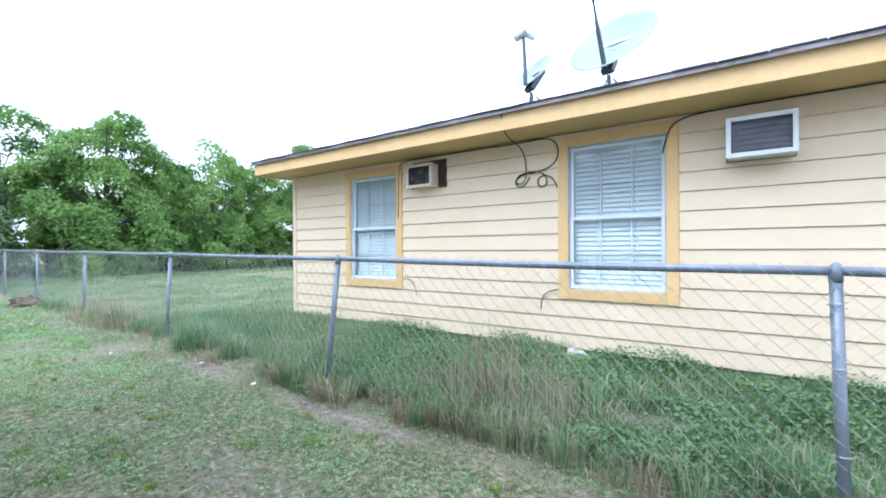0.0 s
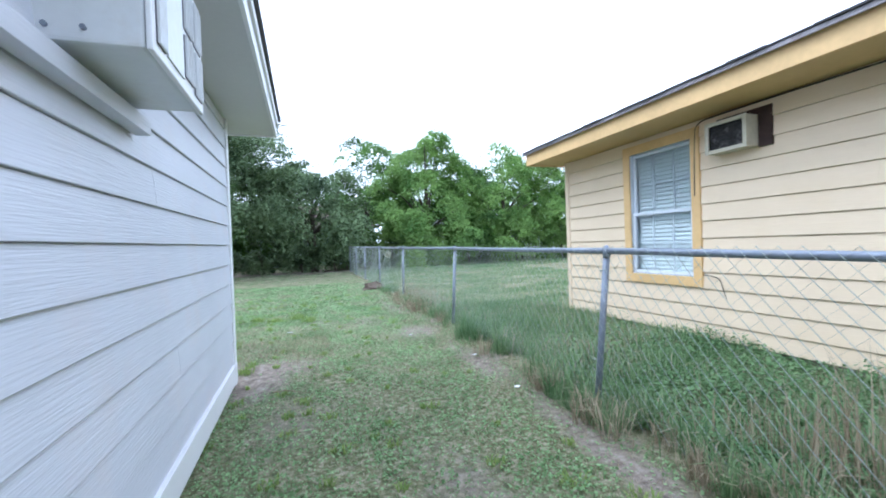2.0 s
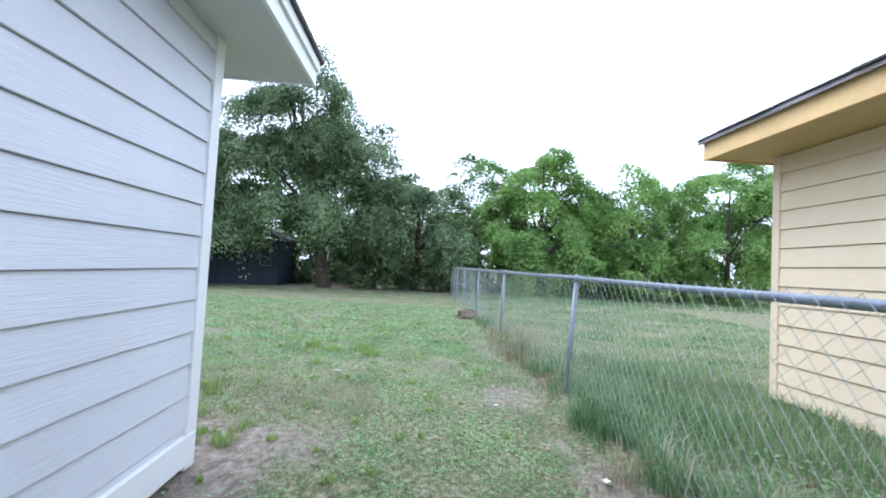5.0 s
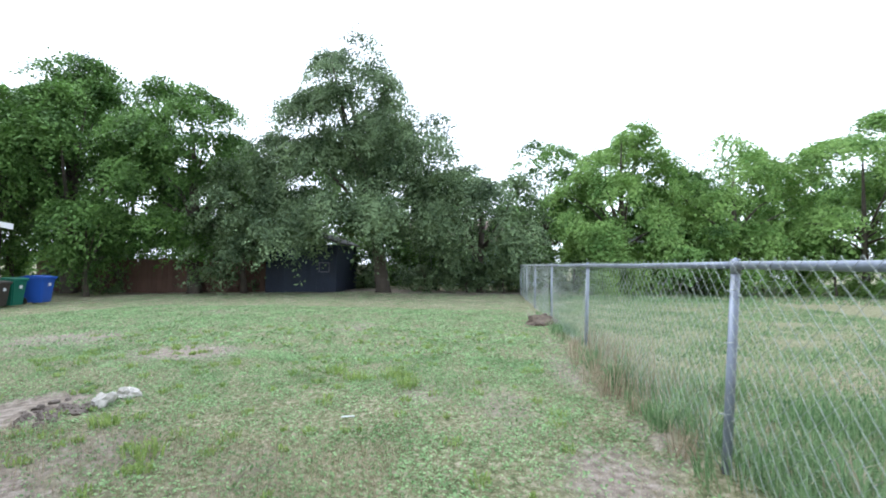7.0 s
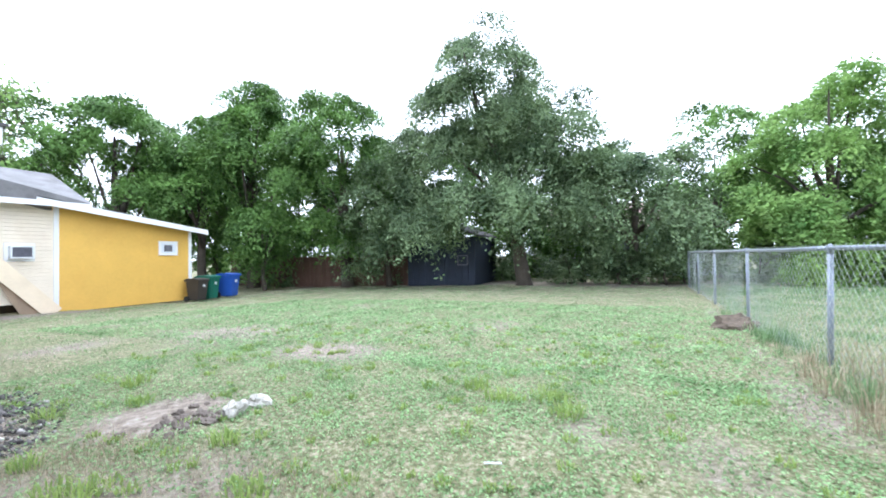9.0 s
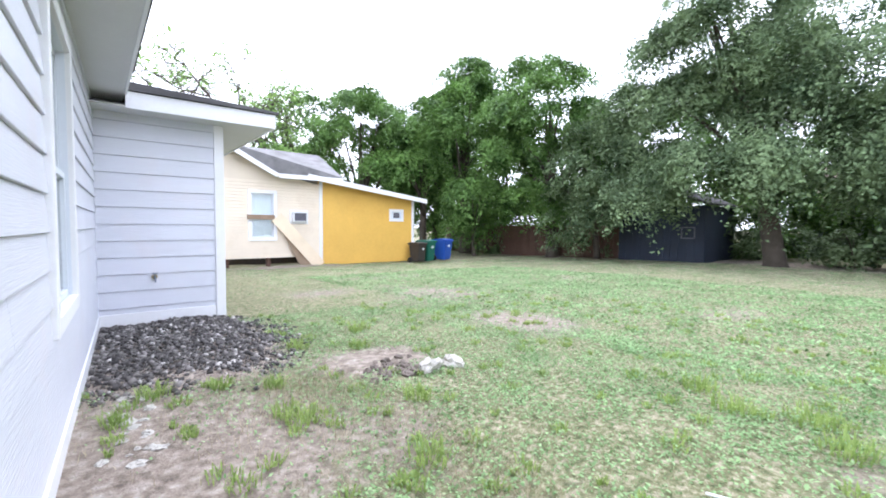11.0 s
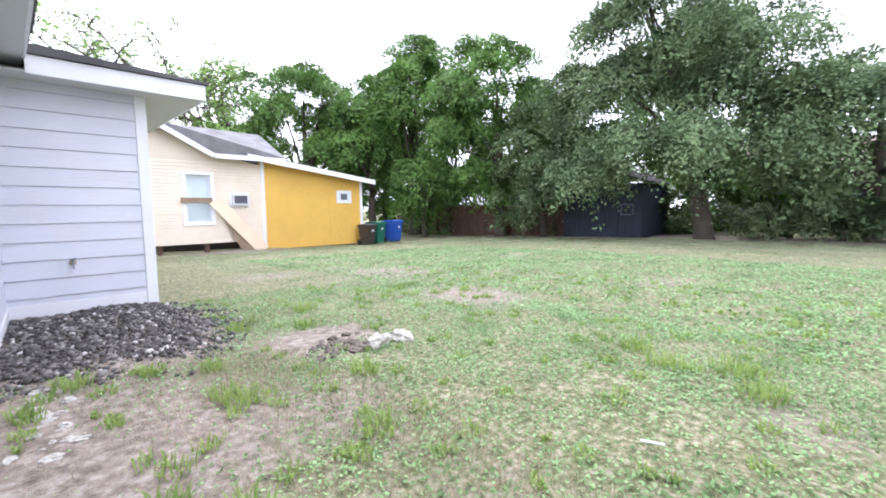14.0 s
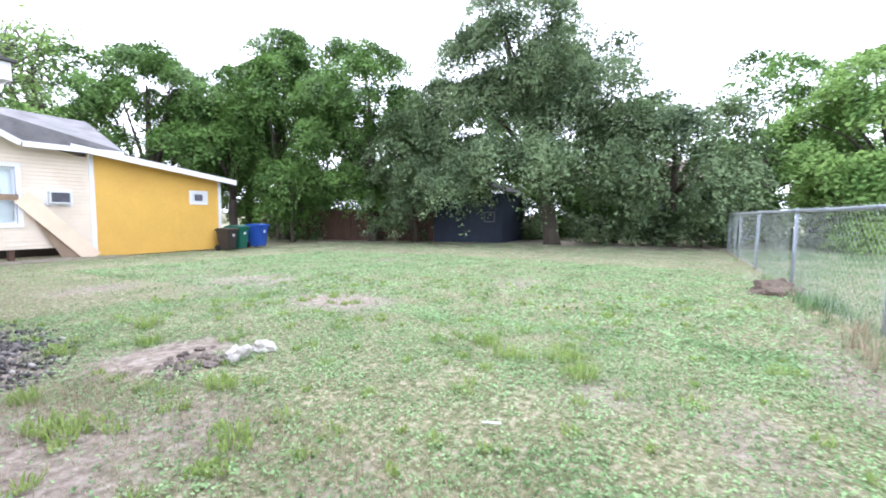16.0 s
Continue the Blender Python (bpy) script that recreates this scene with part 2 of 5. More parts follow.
def box(bm, x0, x1, y0, y1, z0, z1, bev=0.0, m=None):
    """Adds a box, with slightly rounded edges where bev is given."""
    r = bmesh.ops.create_cube(bm, size=1.0)
    vs = r["verts"]
    bmesh.ops.scale(bm, vec=(abs(x1 - x0), abs(y1 - y0), abs(z1 - z0)), verts=vs)
    bmesh.ops.translate(bm, vec=((x0 + x1) / 2, (y0 + y1) / 2, (z0 + z1) / 2), verts=vs)
    if m is not None:
        bmesh.ops.transform(bm, matrix=m, verts=vs)
    if bev:
        es = list({e for v in vs for e in v.link_edges})
        bmesh.ops.bevel(bm, geom=es, offset=bev, segments=2, affect="EDGES", profile=0.6)
    return bm


def bx(x0, x1, y0, y1, z0, z1, bev=0.0, m=None):
    return box(bmesh.new(), x0, x1, y0, y1, z0, z1, bev, m)


def tube(bm, pts, radii, sides=8, cap=True):
    """Adds a tapered tube through the points."""
    pts = [Vector(p) for p in pts]
    if not hasattr(radii, "__len__"):
        radii = [radii] * len(pts)
    rings = []
    for i, p in enumerate(pts):
        d = (pts[min(i + 1, len(pts) - 1)] - pts[max(i - 1, 0)]).normalized()
        a = d.orthogonal().normalized() if abs(d.z) > 0.95 else d.cross(Vector((0, 0, 1))).normalized()
        b = d.cross(a)
        rings.append([bm.verts.new(p + radii[i] * (math.cos(2 * math.pi * k / sides) * a + math.sin(2 * math.pi * k / sides) * b)) for k in range(sides)])
    for r0, r1 in zip(rings, rings[1:]):
        for k in range(sides):
            bm.faces.new((r0[k], r0[(k + 1) % sides], r1[(k + 1) % sides], r1[k]))
    if cap:
        bm.faces.new(rings[0][::-1])
        bm.faces.new(rings[-1])
    return bm


def prism(bm, prof, a0, a1, m=None):
    """Extrudes a closed (n, z) profile along u from a0 to a1."""
    v0 = [bm.verts.new((a0, p[0], p[1])) for p in prof]
    v1 = [bm.verts.new((a1, p[0], p[1])) for p in prof]
    k = len(prof)
    for i in range(k):
        bm.faces.new((v0[i], v0[(i + 1) % k], v1[(i + 1) % k], v1[i]))
    bm.faces.new(v0[::-1])
    bm.faces.new(v1)
    if m is not None:
        bmesh.ops.transform(bm, matrix=m, verts=v0 + v1)
    return bm


def empty(name, m, label, category, group="", kind=""):
    ob = new(name)
    ob.empty_display_size = 0.2
    ob.matrix_world = m
    return tagged(ob, label, category, group, kind)


def raw(name, co, faces, material, parent=None):
    """A mesh from numpy arrays: co (n, 3) and equal-sized faces (m, k)."""
    me = bpy.data.meshes.new(name)
    me.vertices.add(len(co))
    me.vertices.foreach_set("co", np.asarray(co, dtype=np.float32).ravel())
    k = faces.shape[1]
    me.loops.add(faces.size)
    me.loops.foreach_set("vertex_index", faces.astype(np.int32).ravel())
    me.polygons.add(len(faces))
    me.polygons.foreach_set("loop_start", np.arange(0, faces.size, k, dtype=np.int32))
    me.polygons.foreach_set("loop_total", np.full(len(faces), k, dtype=np.int32))
    me.update(calc_edges=True)
    me.materials.append(material)
    ob = new(name, me)
    ob.parent = parent
    return ob


def wall_frame(ox, oy, oz, along):
    """Wall coordinates (u along the wall, n outwards, z up) to house coordinates."""
    a = radians(along)
    u = (math.cos(a), math.sin(a))
    return Matrix(((u[0], u[1], 0, ox), (u[1], -u[0], 0, oy), (0, 0, 1, oz), (0, 0, 0, 1)))


def pieces(a0, a1, z0, z1, holes):
    """The rectangles left of a0..a1, z0..z1 once the holes are cut out."""
    out = [(a0, a1, z0, z1)]
    for h0, h1, k0, k1 in holes:
        nxt = []
        for b0, b1, y0, y1 in out:
            if h1 <= b0 or h0 >= b1 or k1 <= y0 or k0 >= y1:
                nxt.append((b0, b1, y0, y1))
                continue
            if b0 < h0:
                nxt.append((b0, h0, y0, y1))
            if b1 > h1:
                nxt.append((h1, b1, y0, y1))
            c0, c1 = max(b0, h0), min(b1, h1)
            if y0 < k0:
                nxt.append((c0, c1, y0, k0))
            if y1 > k1:
                nxt.append((c0, c1, k1, y1))
        out = nxt
    return [p for p in out if p[1] - p[0] > 0.004 and p[3] - p[2] > 0.004]


def sided_wall(house, M, a0, a1, z0, z1, lap, holes, paint, core=0.11, name="wall", joints=(), zlap=None):
    """A wall with thickness and openings, clad with overlapping boards."""
    bm = bmesh.new()
    for b0, b1, y0, y1 in pieces(a0, a1, z0, z1, holes):
        box(bm, b0, b1, -core, -0.018, y0, y1, m=M)
    w = part(name, bm, paint, house)
    z = z0 if zlap is None else zlap
    row = 0
    while z < z1 - 0.01:
        zt = min(z + lap, z1)
        cuts = [a0] + [j for r, j in joints if r == row] + [a1]
        for c0, c1 in zip(cuts, cuts[1:]):
            for b0, b1, y0, y1 in pieces(c0 + (0.0015 if c0 > a0 else 0), c1, max(z, z0), zt, holes):
                f0, f1 = (y0 - z) / lap, (y1 - z) / lap
                n0, n1 = 0.021 - 0.015 * f0, 0.021 - 0.015 * f1
                low = y0 - (0.003 if y0 <= z + 0.001 else 0)
                top = y1 - (0.006 if y1 >= zt - 0.001 else 0)
                prof = [(-0.017, low), (n0 - 0.002, low), (n0, low + 0.003), (n1, top), (-0.017, top)]
                part("siding_board", prism(bmesh.new(), prof, b0, b1, M), paint, w)
        z += lap
        row += 1
    return w


def window(house, M, g, trim, t_trim, m_trim, blind=False, muntin=(0, 0), sill=False):
    """A single-hung window: trim boards, two sashes, panes and a blind or curtain."""
    a0, a1, z0, z1 = g
    w = part("window", _ring(a0 - 0.012, a1 + 0.012, z0 - 0.012, z1 + 0.012, 0.03, -0.09, 0.012, M), M_ALU, house)
    for nm, r in (("trim_side", (a0 - trim, a0 - 0.013, z0 - trim, z1 + trim)), ("trim_side", (a1 + 0.013, a1 + trim, z0 - trim, z1 + trim)),
                  ("trim_head", (a0 - 0.013, a1 + 0.013, z1 + 0.013, z1 + trim)), ("trim_sill", (a0 - 0.013, a1 + 0.013, z0 - trim, z0 - 0.013))):
        part(nm, bx(r[0], r[1], -0.01, t_trim, r[2], r[3], 0.004, M), m_trim, w)
    zm = (z0 + z1) / 2 - 0.02
    for k, (s0, s1, d) in enumerate(((z0, zm + 0.025, -0.03), (zm - 0.015, z1, -0.055))):
        part("sash", _ring(a0 + 0.032, a1 - 0.032, s0 + 0.03, s1 - 0.03, 0.034, d, 0.024, M), M_ALU, w)
        p = part("pane", bx(a0 + 0.03, a1 - 0.03, d - 0.002, d + 0.002, s0 + 0.03, s1 - 0.03, 0, M), M_GLASS, w)
        p.visible_shadow = False
        for i in range(1, muntin[0] + 1):
            c = a0 + (a1 - a0) * i / (muntin[0] + 1)
            part("muntin", bx(c - 0.008, c + 0.008, d - 0.012, d - 0.004, s0 + 0.03, s1 - 0.03, 0, M), M_ALU, w)
        for i in range(1, muntin[1] + 1):
            c = s0 + (s1 - s0) * i / (muntin[1] + 1)
            part("muntin", bx(a0 + 0.03, a1 - 0.03, d - 0.0135, d - 0.0025, c - 0.008, c + 0.008, 0, M), M_ALU, w)
    if blind:
        n = int((z1 - z0) / 0.048)
        for i in range(n):
            z = z0 + 0.03 + (z1 - z0 - 0.05) * i / (n - 1)
            s = bmesh.new()
            prof = [(-0.1, z + 0.024), (-0.086, z + 0.004), (-0.079, z - 0.026), (-0.081, z - 0.027), (-0.089, z + 0.003), (-0.102, z + 0.022)]
            prism(s, prof, a0 + 0.025, a1 - 0.025, M)
            part("blind_slat", s, M_BLIND, w)
        for f in (0.28, 0.72):
            c = a0 + (a1 - a0) * f
            part("blind_tape", bx(c - 0.006, c + 0.006, -0.081, -0.079, z0, z1, 0, M), M_ALU, w)
    return w


def _ring(a0, a1, z0, z1, wd, nback, depth, M):
    bm = bmesh.new()
    for r in ((a0 - wd, a0, z0 - wd, z1 + wd), (a1, a1 + wd, z0 - wd, z1 + wd), (a0, a1, z1, z1 + wd), (a0, a1, z0 - wd, z0)):
        box(bm, r[0], r[1], nback, nback + depth if nback > -0.08 else 0.012, r[2], r[3], 0, M)
    return bm

# ---- ground ----


def rise(x, y):
    """Height of the ground, also for arrays."""
    x, y = np.asarray(x, float), np.asarray(y, float)
    z = -0.016 * np.clip(-y - 4.0, 0, 11) - 0.012 * np.clip(-y - 4.0, 0, 9.5) * np.clip((-x - 11) / 5, 0, 1)
    z = z + 0.17 * np.clip((y - 3.0) / 1.7, 0, 1) * np.clip((x + 11) / 4, 0, 1)
    z = z + 0.07 * np.exp(-((y - 2.85) / 0.25) ** 2) * np.clip((x + 15) / 5, 0, 1) * np.clip((-x - 4.2) / 1.5, 0, 1)
    z = z + 0.018 * np.sin(1.7 * x + 0.8 * y) * np.cos(1.3 * y - 0.4 * x) + 0.008 * np.sin(5.1 * x) * np.sin(4.3 * y + 1.0)
    z = z - 0.05 * np.exp(-((y - 0.15) / 0.22) ** 2) * np.clip((x + 5.8) / 0.6, 0, 1)
    return z


SPOTS = [  # x, y, radius along x, radius along y, strength of bare patches
    (-9.8, -2.5, 0.6, 0.75, 0.75), (-10.3, -5.0, 1.0, 1.2, 0.5), (-7.5, -2.15, 0.55, 0.35, 0.9), (-6.2, -1.4, 0.75, 0.8, 0.6), (-5.7, -0.9, 0.5, 1.6, 0.9),
    (-6.1, -3.7, 0.85, 1.5, 1.2), (-6.9, -0.9, 0.4, 0.5, 0.4), (-5.3, 0.25, 0.6, 0.3, 0.6), (-4.2, 0.5, 0.5, 0.35, 0.24), (-8.0, 1.7, 0.7, 0.35, 0.24),
    (-6.6, 0.2, 0.6, 0.3, 0.24), (-12.5, -1.0, 0.9, 0.4, 0.3), (-8.8, -6.4, 0.8, 0.6, 0.45), (-11.2, -8.0, 1.2, 0.5, 0.4), (-3.0, 1.5, 0.6, 0.3, 0.24), (-8.4, 0.9, 0.4, 0.3, 0.3),
    (-14.2, -5.0, 0.9, 0.5, 0.3), (-23.5, -4.0, 1.6, 12.0, 0.6), (-10.5, -12.8, 2.5, 0.5, 0.8), (-1.0, 3.55, 0.45, 0.2, 0.8), (-2.6, 2.45, 1.0, 0.16, 0.5), (-1.0, 2.5, 0.8, 0.14, 0.4), (-5.2, 2.5, 0.9, 0.14, 0.4), (-7.0, 2.3, 0.5, 0.3, 0.5), (-9.5, 2.4, 0.8, 0.25, 0.5),
]


def bare(x, y):
    """How bare the soil is at a place, 0 to 1."""
    x, y = np.asarray(x, float), np.asarray(y, float)
    b = np.zeros_like(x)
    for sx, sy, rx, ry, s in SPOTS:
        b = np.maximum(b, s * np.exp(-(((x - sx) / rx) ** 2 + ((y - sy) / ry) ** 2) ** 1.4))
    edge = 2.58 + 0.07 * np.sin(2.3 * x) + 0.05 * np.sin(5.9 * x + 1)
    b = np.maximum(b, 0.42 * np.exp(-((y - edge) / 0.15) ** 2) * (x > -16) * (0.7 + 0.3 * np.sin(3.1 * x)))
    b = b + 0.12 * np.sin(2.1 * x + 1.3 * np.sin(1.7 * y)) * np.sin(2.6 * y + x) + 0.05
    return np.clip(b, 0, 1)


def ground():
    gx = np.concatenate([[-900, -300, -120, -70, -45, -34], np.arange(-28, 4.01, 0.1), [7, 12, 25, 60, 150, 400, 900]])
    gy = np.concatenate([[-900, -300, -120, -60, -40, -28, -20], np.arange(-15, 6.01, 0.1), [9, 13, 18, 25, 40, 80, 200, 900]])
    X, Y = np.meshgrid(gx, gy, indexing="ij")
    far = np.clip((np.hypot(X + 10, Y) - 40) / 60, 0, 1)
    Z = rise(X, Y) * (1 - far) - 0.15 * far
    co = np.stack([X.ravel(), Y.ravel(), Z.ravel()], 1)
    nx, ny = len(gx), len(gy)
    i = (np.arange(nx - 1)[:, None] * ny + np.arange(ny - 1)[None]).ravel()
    f = np.stack([i, i + ny, i + ny + 1, i + 1], 1)
    ob = raw("ground", co, f, M_GROUND)
    at = ob.data.attributes.new("bare", "FLOAT", "POINT")
    at.data.foreach_set("value", (bare(X, Y) * (1 - far)).ravel().astype(np.float32))
    ob.data.polygons.foreach_set("use_smooth", [True] * len(ob.data.polygons))
    tagged(ob, "uneven mown lawn with bare soil patches", "ground", kind="structure")


ground()

# ---- cream-yellow neighbour house ----
YP = (-6.63, 4.735, 0.2)
yellow = empty("neighbour_house", pose(*YP) @ pose(0, 0, 0, 0, -0.5, 0), "cream-yellow lap-sided bungalow with golden trim", "house")
YW = wall_frame(0, 0, 0, 0)
G1 = (1.41, 2.30, 0.645, 2.105)
G2 = (4.76, 5.67, 0.645, 2.125)
A1 = (2.64, 3.14, 1.87, 2.2)
A2 = (6.16, 6.64, 1.8, 2.14)


def grown(g, d):
    return (g[0] - d, g[1] + d, g[2] - d, g[3] + d)


YH = [grown(G1, 0.042), grown(G2, 0.042), A1, A2]
sided_wall(yellow, YW, 0.0, 11.0, 0.0, 2.29, 0.178, YH, M_YEL, name="front_wall", zlap=-0.018, joints=((2, 3.4), (5, 8.2), (8, 3.9), (3, 7.4)))
part("gable_wall", bx(0.0, 0.11, 0.12, 7.4, 0, 2.29), M_YEL, yellow)
part("back_wall", bx(0.0, 11.0, 7.4, 7.5, 0, 2.29), M_YEL, yellow)
part("end_wall", bx(10.9, 11.0, 0.12, 7.4, 0, 2.29), M_YEL, yellow)
part("inner_floor", bx(0.12, 10.88, 0.13, 7.38, 0, 0.1), M_DARK, yellow)
part("foundation", bx(0.05, 10.9, 0.06, 7.4, -0.6, -0.006), M_CONC, yellow)
part("corner_board", bx(-0.022, 0.06, -0.028, 0.1, -0.005, 2.29, 0.004), M_YEL, yellow)
part("soffit", bx(-0.2, 11.2, -0.56, 7.6, 2.292, 2.31), M_YSOF, yellow)
part("fascia", bx(-0.215, 11.2, -0.585, -0.56, 2.275, 2.45, 0.004), M_GOLD, yellow)
part("rake_board", bx(-0.24, -0.215, -0.585, 7.6, 2.275, 2.45, 0.004), M_GOLD, yellow)
yr = bmesh.new()
prism(yr, [(-0.62, 2.453), (-0.62, 2.48), (3.7, 3.32), (7.9, 2.48), (7.9, 2.453)], -0.27, 11.3)
part("roof", yr, M_SHINGLE, yellow)
part("drip_edge", bx(-0.265, 11.2, -0.632, -0.621, 2.435, 2.47), mat("rusty_drip_edge", (0.3, 0.28, 0.3), 0.5, 0.4, 5, 20, 0.1, metal=0.4, stain=(0.25, 0.14, 0.1), stain_amt=0.6, stain_scale=3), yellow)
# roof shingle courses at the eave
for i in range(36):
    sx = -0.27 + i * 0.32
    part("eave_shingle", bx(sx, sx + 0.312, -0.645 - 0.006 * (i % 3), -0.45, 2.478, 2.489 + 0.004 * (i % 2), 0, Matrix.Translation((0, -0.62, 2.483)) @ pose(0, 0, 0, 11) @ Matrix.Translation((0, 0.62, -2.483))), M_SHINGLE, yellow)
window(yellow, YW, G1, 0.12, 0.034, M_GOLD, blind=True, muntin=(2, 1))
window(yellow, YW, G2, 0.12, 0.034, M_GOLD, blind=True, muntin=(2, 1))
# white sheets added close behind the slats to brighten the blinds
for g in (G1, G2):
    part("blind_brightening_sheet", bx(g[0] - 0.04, g[1] + 0.04, 0.113, 0.118, g[2] - 0.04, g[3] + 0.04), M_BLIND, yellow)


def air_conditioner(name, M, r, out, label, shell, coil, louvre=False, grille_bars=6):
    """A window unit sticking out of a wall: casing, framed coil, side louvres."""
    a0, a1, z0, z1 = r
    th = empty(name, M.copy() if M.determinant() > 0 else Matrix.Identity(4), label, "air conditioner")
    K = Matrix.Identity(4) if M.determinant() > 0 else M
    b = bmesh.new()
    t = 0.012
    for q in ((a0, a0 + t, z0, z1), (a1 - t, a1, z0, z1), (a0 + t, a1 - t, z0, z0 + t), (a0 + t, a1 - t, z1 - t, z1)):
        box(b, q[0], q[1], -0.2, out, q[2], q[3], 0.002, K)
    part("casing", b, shell, th)
    part("coil", bx(a0 + t, a1 - t, out - 0.07, out - 0.03, z0 + t, z1 - t, 0, K), coil, th)
    b = bmesh.new()
    w = 0.03
    for q in ((a0 - 0.006, a0 + w, z0 - 0.006, z1 + 0.006), (a1 - w, a1 + 0.006, z0 - 0.006, z1 + 0.006), (a0 + w, a1 - w, z0 - 0.006, z0 + w), (a0 + w, a1 - w, z1 - w, z1 + 0.006)):
        box(b, q[0], q[1], out - 0.012, out + 0.01, q[2], q[3], 0.003, K)
    part("front_frame", b, shell, th)
    for i in range(grille_bars):
        z = z0 + w + (z1 - z0 - 2 * w) * (i + 0.5) / grille_bars
        part("grille_bar", bx(a0 + w, a1 - w, out - 0.022, out - 0.016, z - 0.002, z + 0.002, 0, K), coil, th)
    return th


YM = yellow.matrix_world @ YW
air_conditioner("wall_air_conditioner", YM, (2.63, 3.04, 1.87, 2.16), 0.17, "weathered beige air conditioner with black coil in the yellow wall", M_ACBEIGE, mat("blackened_coil", (0.03, 0.028, 0.03), 0.7, 0.7, 30, 60, 0.5, stain=(0.3, 0.28, 0.26), stain_amt=0.7, stain_scale=14))
air_conditioner("wall_air_conditioner", YM, (6.17, 6.63, 1.81, 2.13), 0.24, "white air conditioner with grey coil in the yellow wall", M_ACWHITE, M_COIL)
# frame right of and above the unit; its near-black colour paints the recess shade
b = bmesh.new()
for q in ((3.045, 3.17, 1.86, 2.22), (2.63, 3.045, 2.165, 2.22)):
    box(b, q[0], q[1], -0.08, 0.03, q[2], q[3], 0.003, YW)
part("opening_frame", b, mat("shaded_recess_frame", (0.06, 0.035, 0.03), 0.9, 0.4, 8, 40, 0.4), yellow)


def cable(name, pts, r, label, M=None):
    """A round cable bent smoothly through its points."""
    cu = bpy.data.curves.new(name, "CURVE")
    cu.dimensions = "3D"
    cu.bevel_depth = r
    cu.bevel_resolution = 1
    cu.resolution_u = 6
    s = cu.splines.new("NURBS")
    s.points.add(len(pts) - 1)
    for p, q in zip(s.points, pts):
        v = Vector(q) if M is None else M @ Vector(q)
        p.co = (*v, 1)
    s.use_endpoint_u = True
    s.order_u = 3
    cu.materials.append(M_BLACK)
    return tagged(new(name, cu), label, "cable")


cable("wall_cable", [(2.36, 0.035, 1.5), (2.37, 0.03, 2.1), (2.4, 0.03, 2.26), (2.62, 0.03, 2.37 - 0.1), (3.4, 0.03, 2.27), (4.2, 0.03, 2.26), (4.55, 0.03, 2.28), (4.66, 0.035, 2.15), (4.62, 0.03, 1.98), (4.4, 0.035, 1.9), (4.2, 0.04, 1.92), (4.12, 0.03, 1.8), (4.24, 0.04, 1.74), (4.32, 0.04, 1.86)], 0.007, "black cable stapled under the yellow eave", YM)
cable("wall_cable", [(4.26, 0.6, 2.5), (4.25, 0.58, 2.25), (4.26, 0.2, 2.2), (4.27, 0.05, 2.1), (4.28, 0.04, 1.85), (4.2, 0.03, 1.78), (4.12, 0.03, 1.84), (4.28, 0.03, 1.93), (4.5, 0.04, 1.9), (4.52, 0.03, 1.75), (4.42, 0.03, 1.73), (4.4, 0.03, 1.86), (4.58, 0.03, 1.87), (4.635, 0.04, 1.72)], 0.006, "coiled black cable hanging from the roof dish", YM)
cable("wall_cable", [(4.64, 0.04, 0.62), (4.52, 0.04, 0.6), (4.45, 0.04, 0.52), (4.44, 0.04, 0.4)], 0.006, "short black cable end below the window", YM)
cable("wall_cable", [(2.44, 0.035, 0.66), (2.62, 0.035, 0.66), (2.66, 0.04, 0.52), (2.7, 0.05, 0.44)], 0.004, "thin loose wire below the small window", YM)
cable("wall_cable", [(5.66, 0.05, 1.95), (5.7, 0.05, 2.15), (5.78, 0.04, 2.24), (6.0, 0.035, 2.285), (7.5, 0.035, 2.28), (10.5, 0.035, 2.285)], 0.007, "black cable running along the yellow eave", YM)


